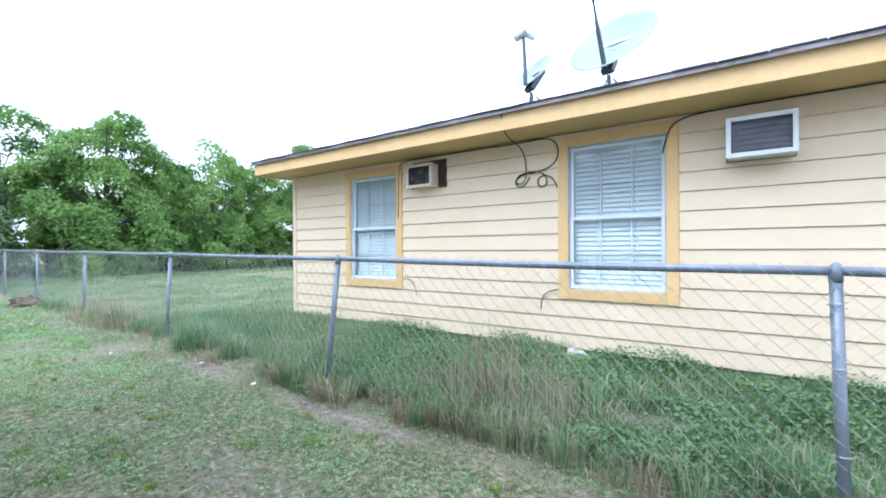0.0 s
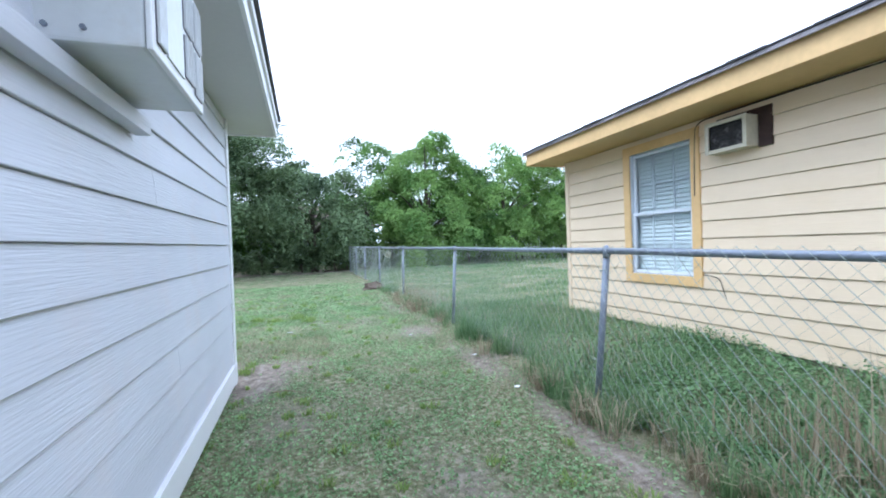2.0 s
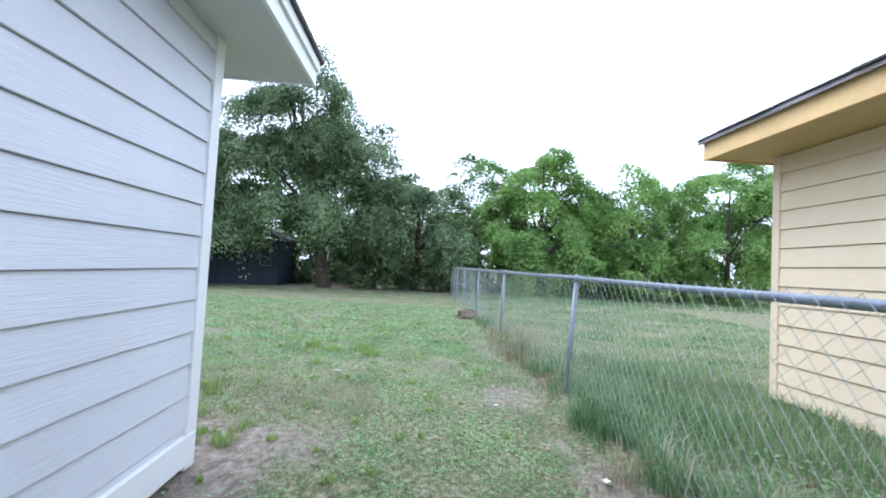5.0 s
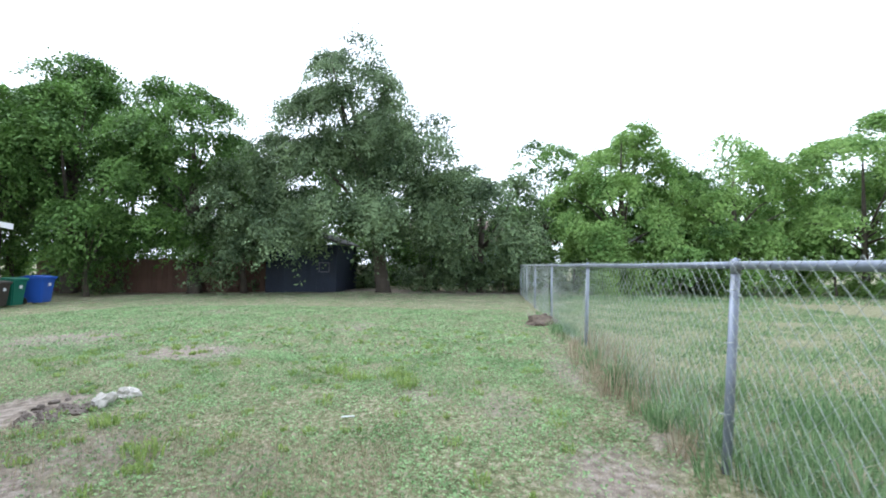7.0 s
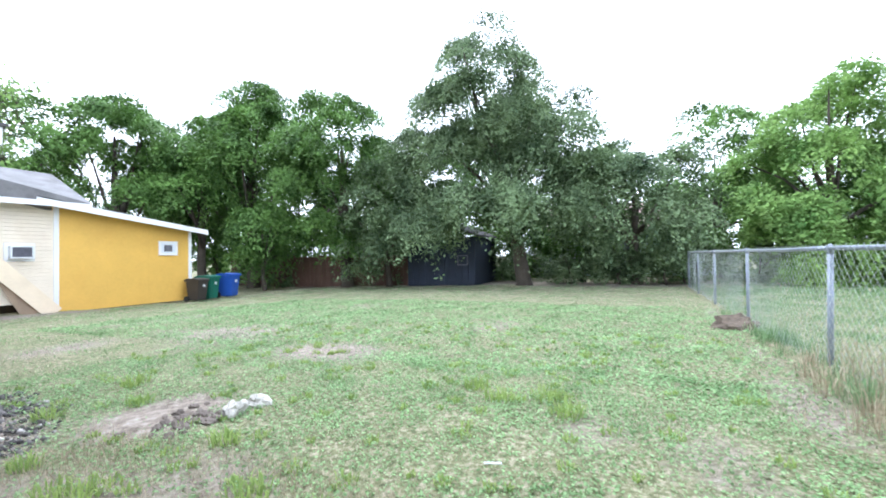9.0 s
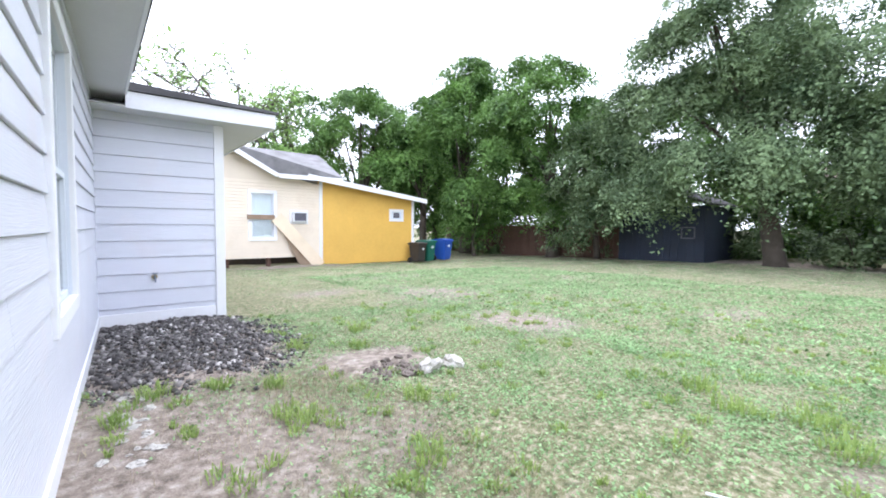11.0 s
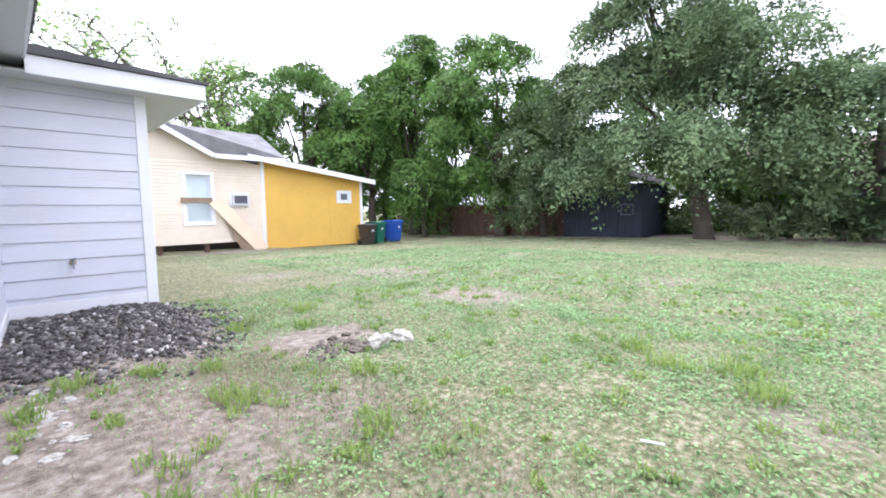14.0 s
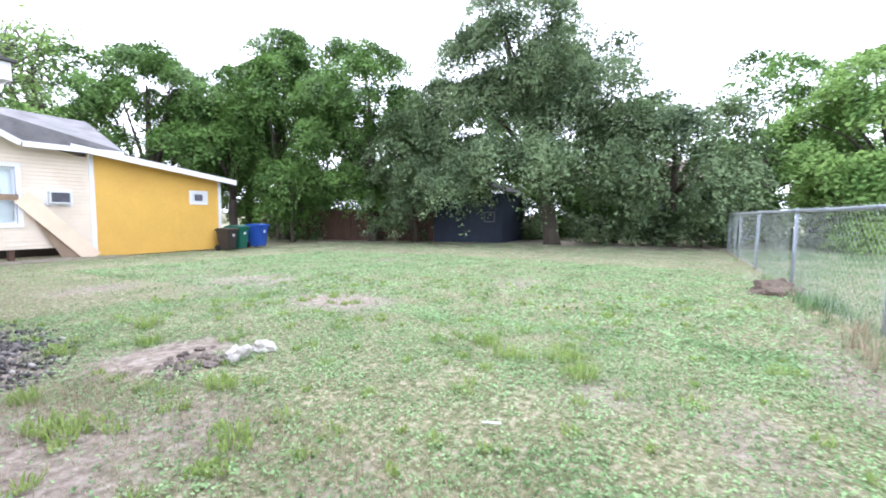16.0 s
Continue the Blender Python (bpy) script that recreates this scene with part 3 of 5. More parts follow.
def dish(name, base, pole_h, R, tilt, spin, label, boom, M):
    """A satellite dish on the roof: foot, pole, reflector, feed arm and receiver."""
    th = empty(name, M @ pose(*base), label, "satellite dish")
    b = bmesh.new()
    box(b, -0.09, 0.09, -0.13, 0.13, -0.05, 0.012, 0.005)
    for s in (-1, 1):
        tube(b, [(s * 0.1, 0.16, 0.04), (s * 0.03, 0.02, pole_h * 0.75)], 0.008, 6)
    part("foot", b, M_DISHARM, th)
    part("pole", tube(bmesh.new(), [(0, 0, 0), (0, 0, pole_h * 0.6), (0.0, -0.01, pole_h)], 0.019, 10), M_DISHARM, th)
    face = pose(0, 0, pole_h + 0.02, 0, 0, spin) @ pose(0, 0, 0, tilt, 0, 0)
    b = bmesh.new()
    rings = []
    for i in range(0, 9):
        f = i / 8
        rings.append([b.verts.new(face @ Vector((R * 1.12 * f * math.cos(a), R * 0.94 * f * math.sin(a) + R * 0.78, 0.05 + 0.2 * R * f * f))) for a in [2 * math.pi * k / 40 for k in range(40)]])
    for r0, r1 in zip(rings, rings[1:]):
        for k in range(40):
            b.faces.new((r0[k], r0[(k + 1) % 40], r1[(k + 1) % 40], r1[k]))
    bmesh.ops.remove_doubles(b, verts=b.verts, dist=0.0005)
    bmesh.ops.solidify(b, geom=b.faces, thickness=0.008)
    part("reflector", b, M_DISH, th, smooth=True)
    part("back_bracket", bx(-0.06, 0.06, -0.02, 0.26, 0.0, 0.06, 0.008, face), M_DISHARM, th)
    part("feed_arm", tube(bmesh.new(), [face @ Vector(p) for p in ((0, 0.02, 0.02), (0, 0.0, 0.1), (0, 0.2, boom * 0.6), (0, 0.4, boom))], [0.022, 0.024, 0.02, 0.017], 8), M_DISHARM, th)
    part("receiver", tube(bmesh.new(), [face @ Vector(p) for p in ((-0.1, 0.4, boom + 0.01), (0.1, 0.4, boom + 0.01))], 0.045, 10), M_ACWHITE, th)
    part("feed_horn", tube(bmesh.new(), [face @ Vector(p) for p in ((0, 0.41, boom), (0, 0.48, boom - 0.12))], [0.035, 0.028], 10), M_ACWHITE, th)
    part("emblem_bar", bx(-R * 0.4, R * 0.4, R * 0.85, R * 0.95, 0.062 + 0.01 * R, 0.066 + 0.01 * R, 0, face), M_ACWHITE, th)
    return th


dish("satellite_dish", (5.25, -0.32, 2.55), 0.14, 0.38, 58, -14, "pale blue satellite dish on the roof edge", 0.6, yellow.matrix_world)
dish("satellite_dish", (4.47, -0.32, 2.55), 0.14, 0.24, 54, -27, "small pale satellite dish with white receiver", 0.42, yellow.matrix_world)

# ---- grey house ----
GX, GY = -5.37, 0.03
grey = empty("grey_house", pose(GX, GY, 0.0), "pale grey lap-sided house with white trim", "house")
SIDE = wall_frame(0, 0, 0, 180)
BACK = wall_frame(0, 0, 0, -92.8)
EXT = wall_frame(0, -5.1, 0, 180)
EXB = wall_frame(-1.55, -5.1, 0, -90)
SOF, ESOF = 2.56, 2.43
W3 = (1.615, 2.465, 0.73, 2.2)
sided_wall(grey, SIDE, -9.0, 0.0, 0.2, SOF, 0.185, [(-3.17, -2.52, 1.92, 2.345)], M_GREY, name="side_wall", zlap=0.062, joints=((3, -1.9), (5, -3.6), (8, -2.2), (1, -4.4), (6, -0.9 - 3.2)))
part("base_board", bx(-9.0, 0.02, -0.02, 0.034, 0.03, 0.2, 0.004, SIDE), M_WHITE, grey)
sided_wall(grey, BACK, 0.0, 5.1, 0.12, SOF, 0.173, [grown(W3, 0.042)], M_GREY, name="back_wall", zlap=0.085, joints=((2, 3.1), (4, 0.7)))
part("base_board", bx(0.0, 5.09, -0.02, 0.03, 0.0, 0.12, 0.004, BACK), M_WHITE, grey)
sided_wall(grey, EXT, 0.05, 1.55, 0.13, SOF, 0.195, [], M_GREY, name="wing_wall", zlap=0.003)
part("base_board", bx(0.1, 1.46, -0.02, 0.026, -0.04, 0.13, 0.004, EXT), M_WHITE, grey)
sided_wall(grey, EXB, 0.0, 5.0, 0.13, ESOF, 0.193, [], M_GREY, name="wing_back_wall", zlap=-0.012)
part("corner_board", bx(-0.075, 0.028, 0.0, 0.03, 0.0, SOF, 0.004, SIDE), M_WHITE, grey)
part("corner_board", bx(0.0, 0.075, 0.0, 0.028, 0.0, SOF - 0.001, 0.004, BACK), M_WHITE, grey)
part("corner_board", bx(1.465, 1.578, 0.0, 0.03, -0.08, ESOF, 0.004, EXT), M_WHITE, grey)
part("corner_board", bx(0.0, 0.1, 0.0, 0.026, -0.08, ESOF, 0.004, EXB), M_WHITE, grey)
part("corner_strip", bx(0.232, 0.252, 0.02, 0.03, 0.1, ESOF, 0, EXT), M_WHITE, grey)
part("foundation", bx(0.05, 8.9, -9.8, -0.04, -0.3, 0.12), M_CONC, grey)
part("wing_foundation", bx(-1.52, 0.04, -9.8, -5.14, -0.3, 0.1), M_CONC, grey)
part("far_wall", bx(8.9, 9.0, -9.9, -0.12, 0.1, SOF), M_GREY, grey)
part("end_wall", bx(-1.3, 8.9, -10.0, -9.9, 0.1, ESOF), M_GREY, grey)
part("inner_floor", bx(0.12, 8.88, -9.88, -0.12, 0.12, 0.2), M_DARK, grey)
part("soffit", bx(-0.54, 9.5, -5.1, 0.43, SOF, SOF + 0.02), M_SOFFIT, grey)
part("wing_soffit", bx(-2.1, 1.0, -10.4, -4.73, ESOF, ESOF + 0.02), M_SOFFIT, grey)
part("fascia", bx(-0.56, 9.5, 0.43, 0.455, SOF - 0.012, SOF + 0.165, 0.003), M_WHITE, grey)
part("fascia_trim", bx(-0.565, 9.5, 0.455, 0.475, SOF + 0.095, SOF + 0.168, 0.003), M_WHITE, grey)
part("rear_fascia", bx(-0.56, -0.535, -4.7, 0.43, SOF - 0.012, SOF + 0.165, 0.003), M_WHITE, grey)
part("rear_fascia_trim", bx(-0.58, -0.56, -4.7, 0.455, SOF + 0.095, SOF + 0.168, 0.003), M_WHITE, grey)
part("wing_fascia", bx(-2.1, -0.545, -4.73, -4.705, ESOF - 0.012, ESOF + 0.165, 0.003), M_WHITE, grey)
part("wing_rear_fascia", bx(-2.125, -2.1, -10.4, -4.705, ESOF - 0.012, ESOF + 0.165, 0.003), M_WHITE, grey)
b = bmesh.new()
prism(b, [(0.5, SOF + 0.172), (0.5, SOF + 0.2), (-4.9, SOF + 1.6), (-10.3, SOF + 0.2), (-10.3, SOF + 0.172)], -0.6, 9.6)
part("roof", b, M_SHINGLE, grey)
b = bmesh.new()
prism(b, [(2.16, ESOF + 0.172), (2.16, ESOF + 0.198), (-0.4, ESOF + 0.3), (-0.4, ESOF + 0.172)], 4.67, 10.5, wall_frame(0, 0, 0, -90))
part("wing_roof", b, M_SHINGLE, grey)
for y in np.arange(-4.6, 0.2, 0.24):
    part("edge_shingle", bx(-0.62, -0.4, float(y), float(y) + 0.232, SOF + 0.2, SOF + 0.214), M_SHINGLE, grey)
window(grey, BACK, W3, 0.1, 0.04, M_WHITE, muntin=(1, 1))
# curtain folds behind the rear window
b = bmesh.new()
for i in range(14):
    a = W3[0] + 0.05 + i * (W3[1] - W3[0] - 0.1) / 14
    box(b, a, a + 0.05, -0.16 - 0.02 * (i % 2), -0.13 - 0.02 * (i % 2), W3[2], (W3[2] + W3[3]) / 2, 0.01, BACK)
part("curtain", b, M_BLIND, grey)


def side_unit():
    """The big window unit on the side wall, with louvred ends and a divided front."""
    a0, a1, z0, z1 = 2.52, 3.17, 1.915, 2.35
    out = 0.3
    th = empty("window_air_conditioner", pose(GX, GY, 0), "white window air conditioner jutting from the grey wall", "air conditioner")
    part("casing", bx(a0, a1, -0.2, out - 0.02, z0, z1, 0.012), M_ACWHITE, th)
    part("front_frame", bx(a0 - 0.008, a1 + 0.008, out - 0.018, out, z0 - 0.006, z1 + 0.006, 0.006), M_WHITE, th)
    zm = (z0 + z1) / 2
    for c0, c1, d0, d1, n in ((a1 - 0.11, a1 - 0.025, z0 + 0.03, z1 - 0.03, 7), (a0 + 0.03, a0 + 0.15, z0 + 0.03, zm - 0.012, 5), (a0 + 0.03, a0 + 0.15, zm + 0.012, z1 - 0.03, 5), (a0 + 0.175, a0 + 0.3, z0 + 0.05, zm - 0.012, 5), (a0 + 0.175, a0 + 0.3, zm + 0.012, z1 - 0.03, 5)):
        p = part("coil_panel", bx(c0, c1, out - 0.004, out + 0.004, d0, d1), M_COIL, th)
        for k in range(n):
            x = c0 + (c1 - c0) * (k + 0.5) / n
            part("fin", bx(x - 0.0035, x + 0.0035, out + 0.004, out + 0.012, d0, d1), M_ACWHITE, p)
    part("blank_panel", bx(a0 + 0.32, a1 - 0.13, out - 0.002, out + 0.006, z0 + 0.03, z1 - 0.03, 0.003), M_ACWHITE, th)
    for side in (a0, a1):
        for y in (0.04, 0.13):
            part("screw", tube(bmesh.new(), [(side - 0.011, y, z0 + 0.04), (side + 0.011, y, z0 + 0.04)], 0.008, 8), M_STEEL, th)


side_unit()
part("ledger_board", bx(2.46, 4.2, 0.022, 0.085, 1.82, 1.885, 0.003), M_GREY, grey)
sp = empty("hose_tap", pose(GX - 0.8, GY - 5.075, 0.545), "brass garden tap on the grey wing wall", "tap")
part("flange", tube(bmesh.new(), [(0, 0, 0), (0, 0.02, 0)], 0.03, 12), mat("dull_brass", (0.35, 0.28, 0.17), 0.4, 0.2, metal=0.8), sp)
part("spout", tube(bmesh.new(), [(0, 0.02, 0), (0, 0.06, 0.0), (0, 0.09, -0.02), (0, 0.1, -0.06)], 0.012, 8), M_STEEL, sp)
part("handle", tube(bmesh.new(), [(-0.03, 0.05, 0.04), (0.03, 0.05, 0.04)], 0.008, 8), M_STEEL, sp)
part("stem", tube(bmesh.new(), [(0, 0.05, 0), (0, 0.05, 0.04)], 0.006, 8), M_STEEL, sp)

# ---- cream and mustard house at the side of the yard ----
cream = empty("rear_cottage", pose(-11.55, -13.34, -0.09), "old cream clapboard cottage with a mustard lean-to", "house")
CW = wall_frame(0, 0, 0, 180)
CG = (-2.03, -1.38, 0.9, 2.28)
sided_wall(cream, CW, -6.5, 0.2, 0.32, 2.72, 0.1, [grown(CG, 0.042)], M_CREAM, name="clapboard_wall", joints=((7, -3.0), (14, -0.8)))
b = bmesh.new()
v = [b.verts.new(CW @ Vector(p)) for p in ((-6.5, 0.0, 2.72), (0.0, 0.0, 2.72), (-1.0, 0.0, 2.95), (-3.2, 0.0, 3.95), (-6.5, 0.0, 3.95), )]
v2 = [b.verts.new(CW @ Vector(p)) for p in ((-6.5, -0.1, 2.72), (0.0, -0.1, 2.72), (-1.0, -0.1, 2.95), (-3.2, -0.1, 3.95), (-6.5, -0.1, 3.95))]
b.faces.new(v)
b.faces.new(v2[::-1])
for i in range(5):
    b.faces.new((v[i], v[(i + 1) % 5], v2[(i + 1) % 5], v2[i]))
part("gable", b, M_CREAM, cream)
window(cream, CW, CG, 0.12, 0.05, M_WHITE, muntin=(0, 0))
part("blind", bx(CG[0], CG[1], -0.16, -0.15, CG[2], CG[3], 0, CW), M_BLIND, cream)
part("corner_board", bx(0.19, 0.31, 0.0, 0.035, -0.02, 2.8, 0.004, CW), M_WHITE, cream)
part("sill_beam", bx(-6.5, 0.19, -0.1, 0.018, 0.22, 0.315, 0, CW), M_CREAM, cream)
for a in (-0.25, -1.5, -2.75, -3.6, -4.8, -6.2):
    part("pier", bx(a - 0.05, a + 0.05, -0.25, -0.05, -0.15, 0.22, 0.01, CW), M_PLANK, cream)
# dark sheet added under the cottage to stand in for deep shade
part("crawl_space_shade_sheet", bx(-6.5, 0.0, -1.5, -1.4, -0.2, 0.3, 0, CW), M_DARK, cream)
b = bmesh.new()
lw = [(0.2, -0.1), (4.16, -0.1), (4.16, 2.32), (0.2, 2.86)]
fr = [b.verts.new(CW @ Vector((p[0], 0.02, p[1]))) for p in lw]
bk = [b.verts.new(CW @ Vector((p[0], -0.1, p[1]))) for p in lw]
b.faces.new(fr)
b.faces.new(bk[::-1])
for i in range(4):
    b.faces.new((fr[i], fr[(i + 1) % 4], bk[(i + 1) % 4], bk[i]))
part("lean_to_wall", b, M_ORANGE, cream)
for a in (1.5, 2.72):
    part("panel_joint", bx(a - 0.004, a + 0.004, 0.02, 0.023, 0.0, 2.45, 0, CW), M_ORANGE, cream)
part("lean_to_side", bx(4.06, 4.16, -6.0, -0.1, -0.1, 2.2, 0, CW), M_ORANGE, cream)
part("far_side", bx(-6.5, -6.4, -6.0, -0.1, 0.2, 2.7, 0, CW), M_CREAM, cream)
part("rear_wall", bx(-6.5, 4.16, -6.1, -6.0, -0.1, 2.2, 0, CW), M_CREAM, cream)
part("corner_board", bx(4.08, 4.19, 0.021, 0.048, -0.1, 2.29, 0.004, CW), M_WHITE, cream)
part("lean_to_window", _ring(3.12, 3.59, 1.56, 1.86, 0.09, 0.0, 0.05, CW), M_WHITE, cream)
part("lean_to_pane", bx(3.12, 3.59, 0.021, 0.03, 1.56, 1.86, 0, CW), M_ALU, cream)
part("lean_to_vent", bx(3.22, 3.49, 0.03, 0.05, 1.6, 1.82, 0.004, CW), M_COIL, cream)
# roofs: lean-to slope, bargeboards and the gable slope
b = bmesh.new()
rf = [(-0.3, 2.96), (4.5, 2.33), (4.5, 2.38), (-0.3, 3.03)]
fr = [b.verts.new(CW @ Vector((p[0], 0.42, p[1]))) for p in rf]
bk = [b.verts.new(CW @ Vector((p[0], -6.4, p[1] + 0.0))) for p in rf]
b.faces.new(fr)
b.faces.new(bk[::-1])
for i in range(4):
    b.faces.new((fr[i], fr[(i + 1) % 4], bk[(i + 1) % 4], bk[i]))
part("lean_to_roof", b, M_OLDROOF, cream)
b = bmesh.new()
fr = [b.verts.new(CW @ Vector((p[0], 0.45, p[1]))) for p in ((-0.35, 2.83), (4.55, 2.2), (4.55, 2.37), (-0.35, 3.0))]
bk = [b.verts.new(CW @ Vector((p[0], 0.421, p[1]))) for p in ((-0.35, 2.83), (4.55, 2.2), (4.55, 2.37), (-0.35, 3.0))]
b.faces.new(fr)
b.faces.new(bk[::-1])
for i in range(4):
    b.faces.new((fr[i], fr[(i + 1) % 4], bk[(i + 1) % 4], bk[i]))
part("lean_to_bargeboard", b, M_WHITE, cream)
b = bmesh.new()
q = [(-1.32, 0.42, 2.93), (0.9, 0.42, 2.95), (1.3, -2.6, 4.14), (-2.9, -2.6, 4.2), (-2.75, 0.42, 3.72)]
top = [b.verts.new(CW @ Vector(p)) for p in q]
bot = [b.verts.new(CW @ (Vector(p) - Vector((0, 0, 0.05)))) for p in q]
b.faces.new(top)
b.faces.new(bot[::-1])
for i in range(5):
    b.faces.new((top[i], top[(i + 1) % 5], bot[(i + 1) % 5], bot[i]))
part("main_roof", b, M_OLDROOF, cream)
b = bmesh.new()
q = [(-2.75, 0.42, 3.72), (-2.9, -2.6, 4.15), (-6.8, -2.6, 4.15), (-6.8, 0.42, 3.75)]
top = [b.verts.new(CW @ Vector(p)) for p in q]
bot = [b.verts.new(CW @ (Vector(p) - Vector((0, 0, 0.05)))) for p in q]
b.faces.new(top)
b.faces.new(bot[::-1])
for i in range(4):
    b.faces.new((top[i], top[(i + 1) % 4], bot[(i + 1) % 4], bot[i]))
part("gable_roof", b, M_OLDROOF, cream)
b = bmesh.new()
for p0, p1 in (((-2.85, 3.75), (-1.32, 2.92)), ((-1.32, 2.92), (0.9, 2.93)), ((-4.4, 2.95), (-2.85, 3.75))):
    d = Vector((p1[0] - p0[0], 0, p1[1] - p0[1]))
    m4 = CW @ Matrix.Translation((p0[0], 0.425, p0[1])) @ Matrix.Rotation(-math.atan2(d.z, d.x), 4, "Y")
    box(b, 0, d.length, 0, 0.03, -0.14, 0.0, 0.003, m4)
part("bargeboard", b, M_WHITE, cream)
air_conditioner("window_air_conditioner", cream.matrix_world @ CW, (-0.76, -0.3, 1.41, 1.72), 0.18, "white window air conditioner in the cream wall", M_ACWHITE, M_COIL)
part("opening_frame", _ring(-0.76, -0.3, 1.41, 1.72, 0.08, 0.0, 0.04, CW), M_WHITE, cream)


def leaning_board(foot, head, width, material, label):
    """A sheet of plywood leaning flat along the wall."""
    f, h = Vector(foot), Vector(head)
    d = (h - f).normalized()
    n = (Vector((0.25, 1, 0.1)) - d * d.dot(Vector((0.25, 1, 0.1)))).normalized()
    w = d.cross(n)
    m = Matrix((w, n, d)).transposed().to_4x4()
    b = bx(-width / 2, width / 2, -0.01, 0.01, 0, (h - f).length, 0.003)
    o = part("plywood_board", b, material)
    o.matrix_world = Matrix.Translation(f) @ m
    return tagged(o, label, "board")


leaning_board((-11.62, -12.98, -0.17), (-10.24, -13.2, 1.46), 0.39, M_PLY, "long plywood sheet leaning on the cream cottage")
leaning_board((-11.18, -13.1, -0.17), (-10.63, -13.24, 1.0), 0.36, mat("darkened_plywood", (0.3, 0.22, 0.15), 0.8, 0.25, 3, 14, 0.2, stretch=(1, 1, 6)), "darker plywood offcut behind the leaning sheet")
bar = part("wooden_bar", bx(-10.2, -9.36, -13.285, -13.22, 1.37, 1.52, 0.006), mat("old_brown_plank", (0.3, 0.21, 0.14), 0.8, 0.3, 4, 20, 0.2))
tagged(bar, "brown plank fixed across the cottage window", "plank")

# ---- chain-link fence ----
POSTS = [  # foot x, foot y, head x, head y
    (3.4, 2.84, 3.4, 2.84), (0.05, 2.80, 0.0, 2.79), (-3.55, 2.83, -3.34, 2.81), (-6.95, 2.84, -6.98, 2.93), (-10.4, 2.85, -10.4, 2.88), (-13.6, 2.85, -13.6, 2.86), (-16.8, 2.85, -16.8, 2.86), (-19.7, 2.85, -19.7, 2.86), (-22.1, 2.85, -22.1, 2.85),
]
TOP = 1.215
fence = empty("chain_link_fence", pose(-3.55, 2.83, 0), "galvanised chain-link fence with leaning posts", "fence")
FO = Vector((-3.55, 2.83, 0))


def fl(x, y, z):
    return Vector((x, y, z)) - FO


for i, (x0, y0, x1, y1) in enumerate(POSTS):
    p = part("post", tube(bmesh.new(), [fl(x0, y0, float(rise(x0, y0)) - 0.25), fl(x1, y1, TOP - 0.03)], 0.0245, 14), M_STEEL, fence, smooth=True)
    part("post_cap", tube(bmesh.new(), [fl(x1, y1, TOP - 0.05), fl(x1, y1, TOP + 0.0), fl(x1, y1, TOP + 0.03), fl(x1, y1, TOP + 0.042)], [0.027, 0.027, 0.019, 0.005], 14), M_STEEL, p, smooth=True)
    for f in (0.3, 0.62, 0.86):
        c = fl(x0, y0, 0).lerp(fl(x1, y1, TOP), f)
        part("tie_wire", tube(bmesh.new(), [c + Vector((0.036 * math.cos(a), 0.036 * math.sin(a), 0.004 * k)) for k, a in enumerate([0.7 * j for j in range(10)])], 0.0025, 4), M_WIRE, p)
for (a, b_) in zip(POSTS, POSTS[1:]):
    pts = []
    for k in range(7):
        f = k / 6
        sag = -0.008 * math.sin(math.pi * f)
        pts.append(fl(a[2] + (b_[2] - a[2]) * f, a[3] + (b_[3] - a[3]) * f, TOP + sag))
    part("top_rail", tube(bmesh.new(), pts, 0.0215, 12), M_STEEL, fence, smooth=True)
    # woven wire: two families of diagonals with a zigzag twist, knuckled over the rail
    L = abs(b_[2] - a[2])
    pitch = 0.102
    n = int(round(L / pitch))
    zt, zb = TOP + 0.035, 0.04
    rows = int(round((zt - zb) / pitch))
    co, fa = [], []
    for d in (1, -1):
        for k in range(-rows, n + rows):
            r0 = max(0, -k if d == 1 else k - n)
            r1 = min(rows, n - k if d == 1 else k)
            if r1 <= r0:
                continue
            seg = max(1, min(6, (r1 - r0) // 2))
            ring = []
            for s in range(seg + 1):
                r = r0 + (r1 - r0) * s / seg
                f = (k + d * r) / n
                f = min(1, max(0, f))
                g = r / rows
                hx, hy = a[2] + (b_[2] - a[2]) * f, a[3] + (b_[3] - a[3]) * f
                bx0, by0 = a[0] + (b_[0] - a[0]) * f, a[1] + (b_[1] - a[1]) * f
                belly = 0.03 * math.sin(math.pi * g) * math.sin(5 * f + a[0])
                x, y, z = hx + (bx0 - hx) * g, hy + (by0 - hy) * g - 0.028 + belly + 0.0035 * d, zt + (zb + float(rise(bx0, by0)) - zt) * g
                base = len(co)
                for q in range(3):
                    an = 2.1 * q
                    co.append((x - FO.x + 0.0018 * math.cos(an), y - FO.y + 0.0018 * math.sin(an), z + 0.001 * math.cos(an)))
                ring.append(base)
            for u, w in zip(ring, ring[1:]):
                for q in range(3):
                    fa.append((u + q, u + (q + 1) % 3, w + (q + 1) % 3, w + q))
    wm = raw("wire_mesh", np.array(co), np.array(fa), M_WIRE, fence)
    tagged(wm, kind="stuff")

# ---- bins ----


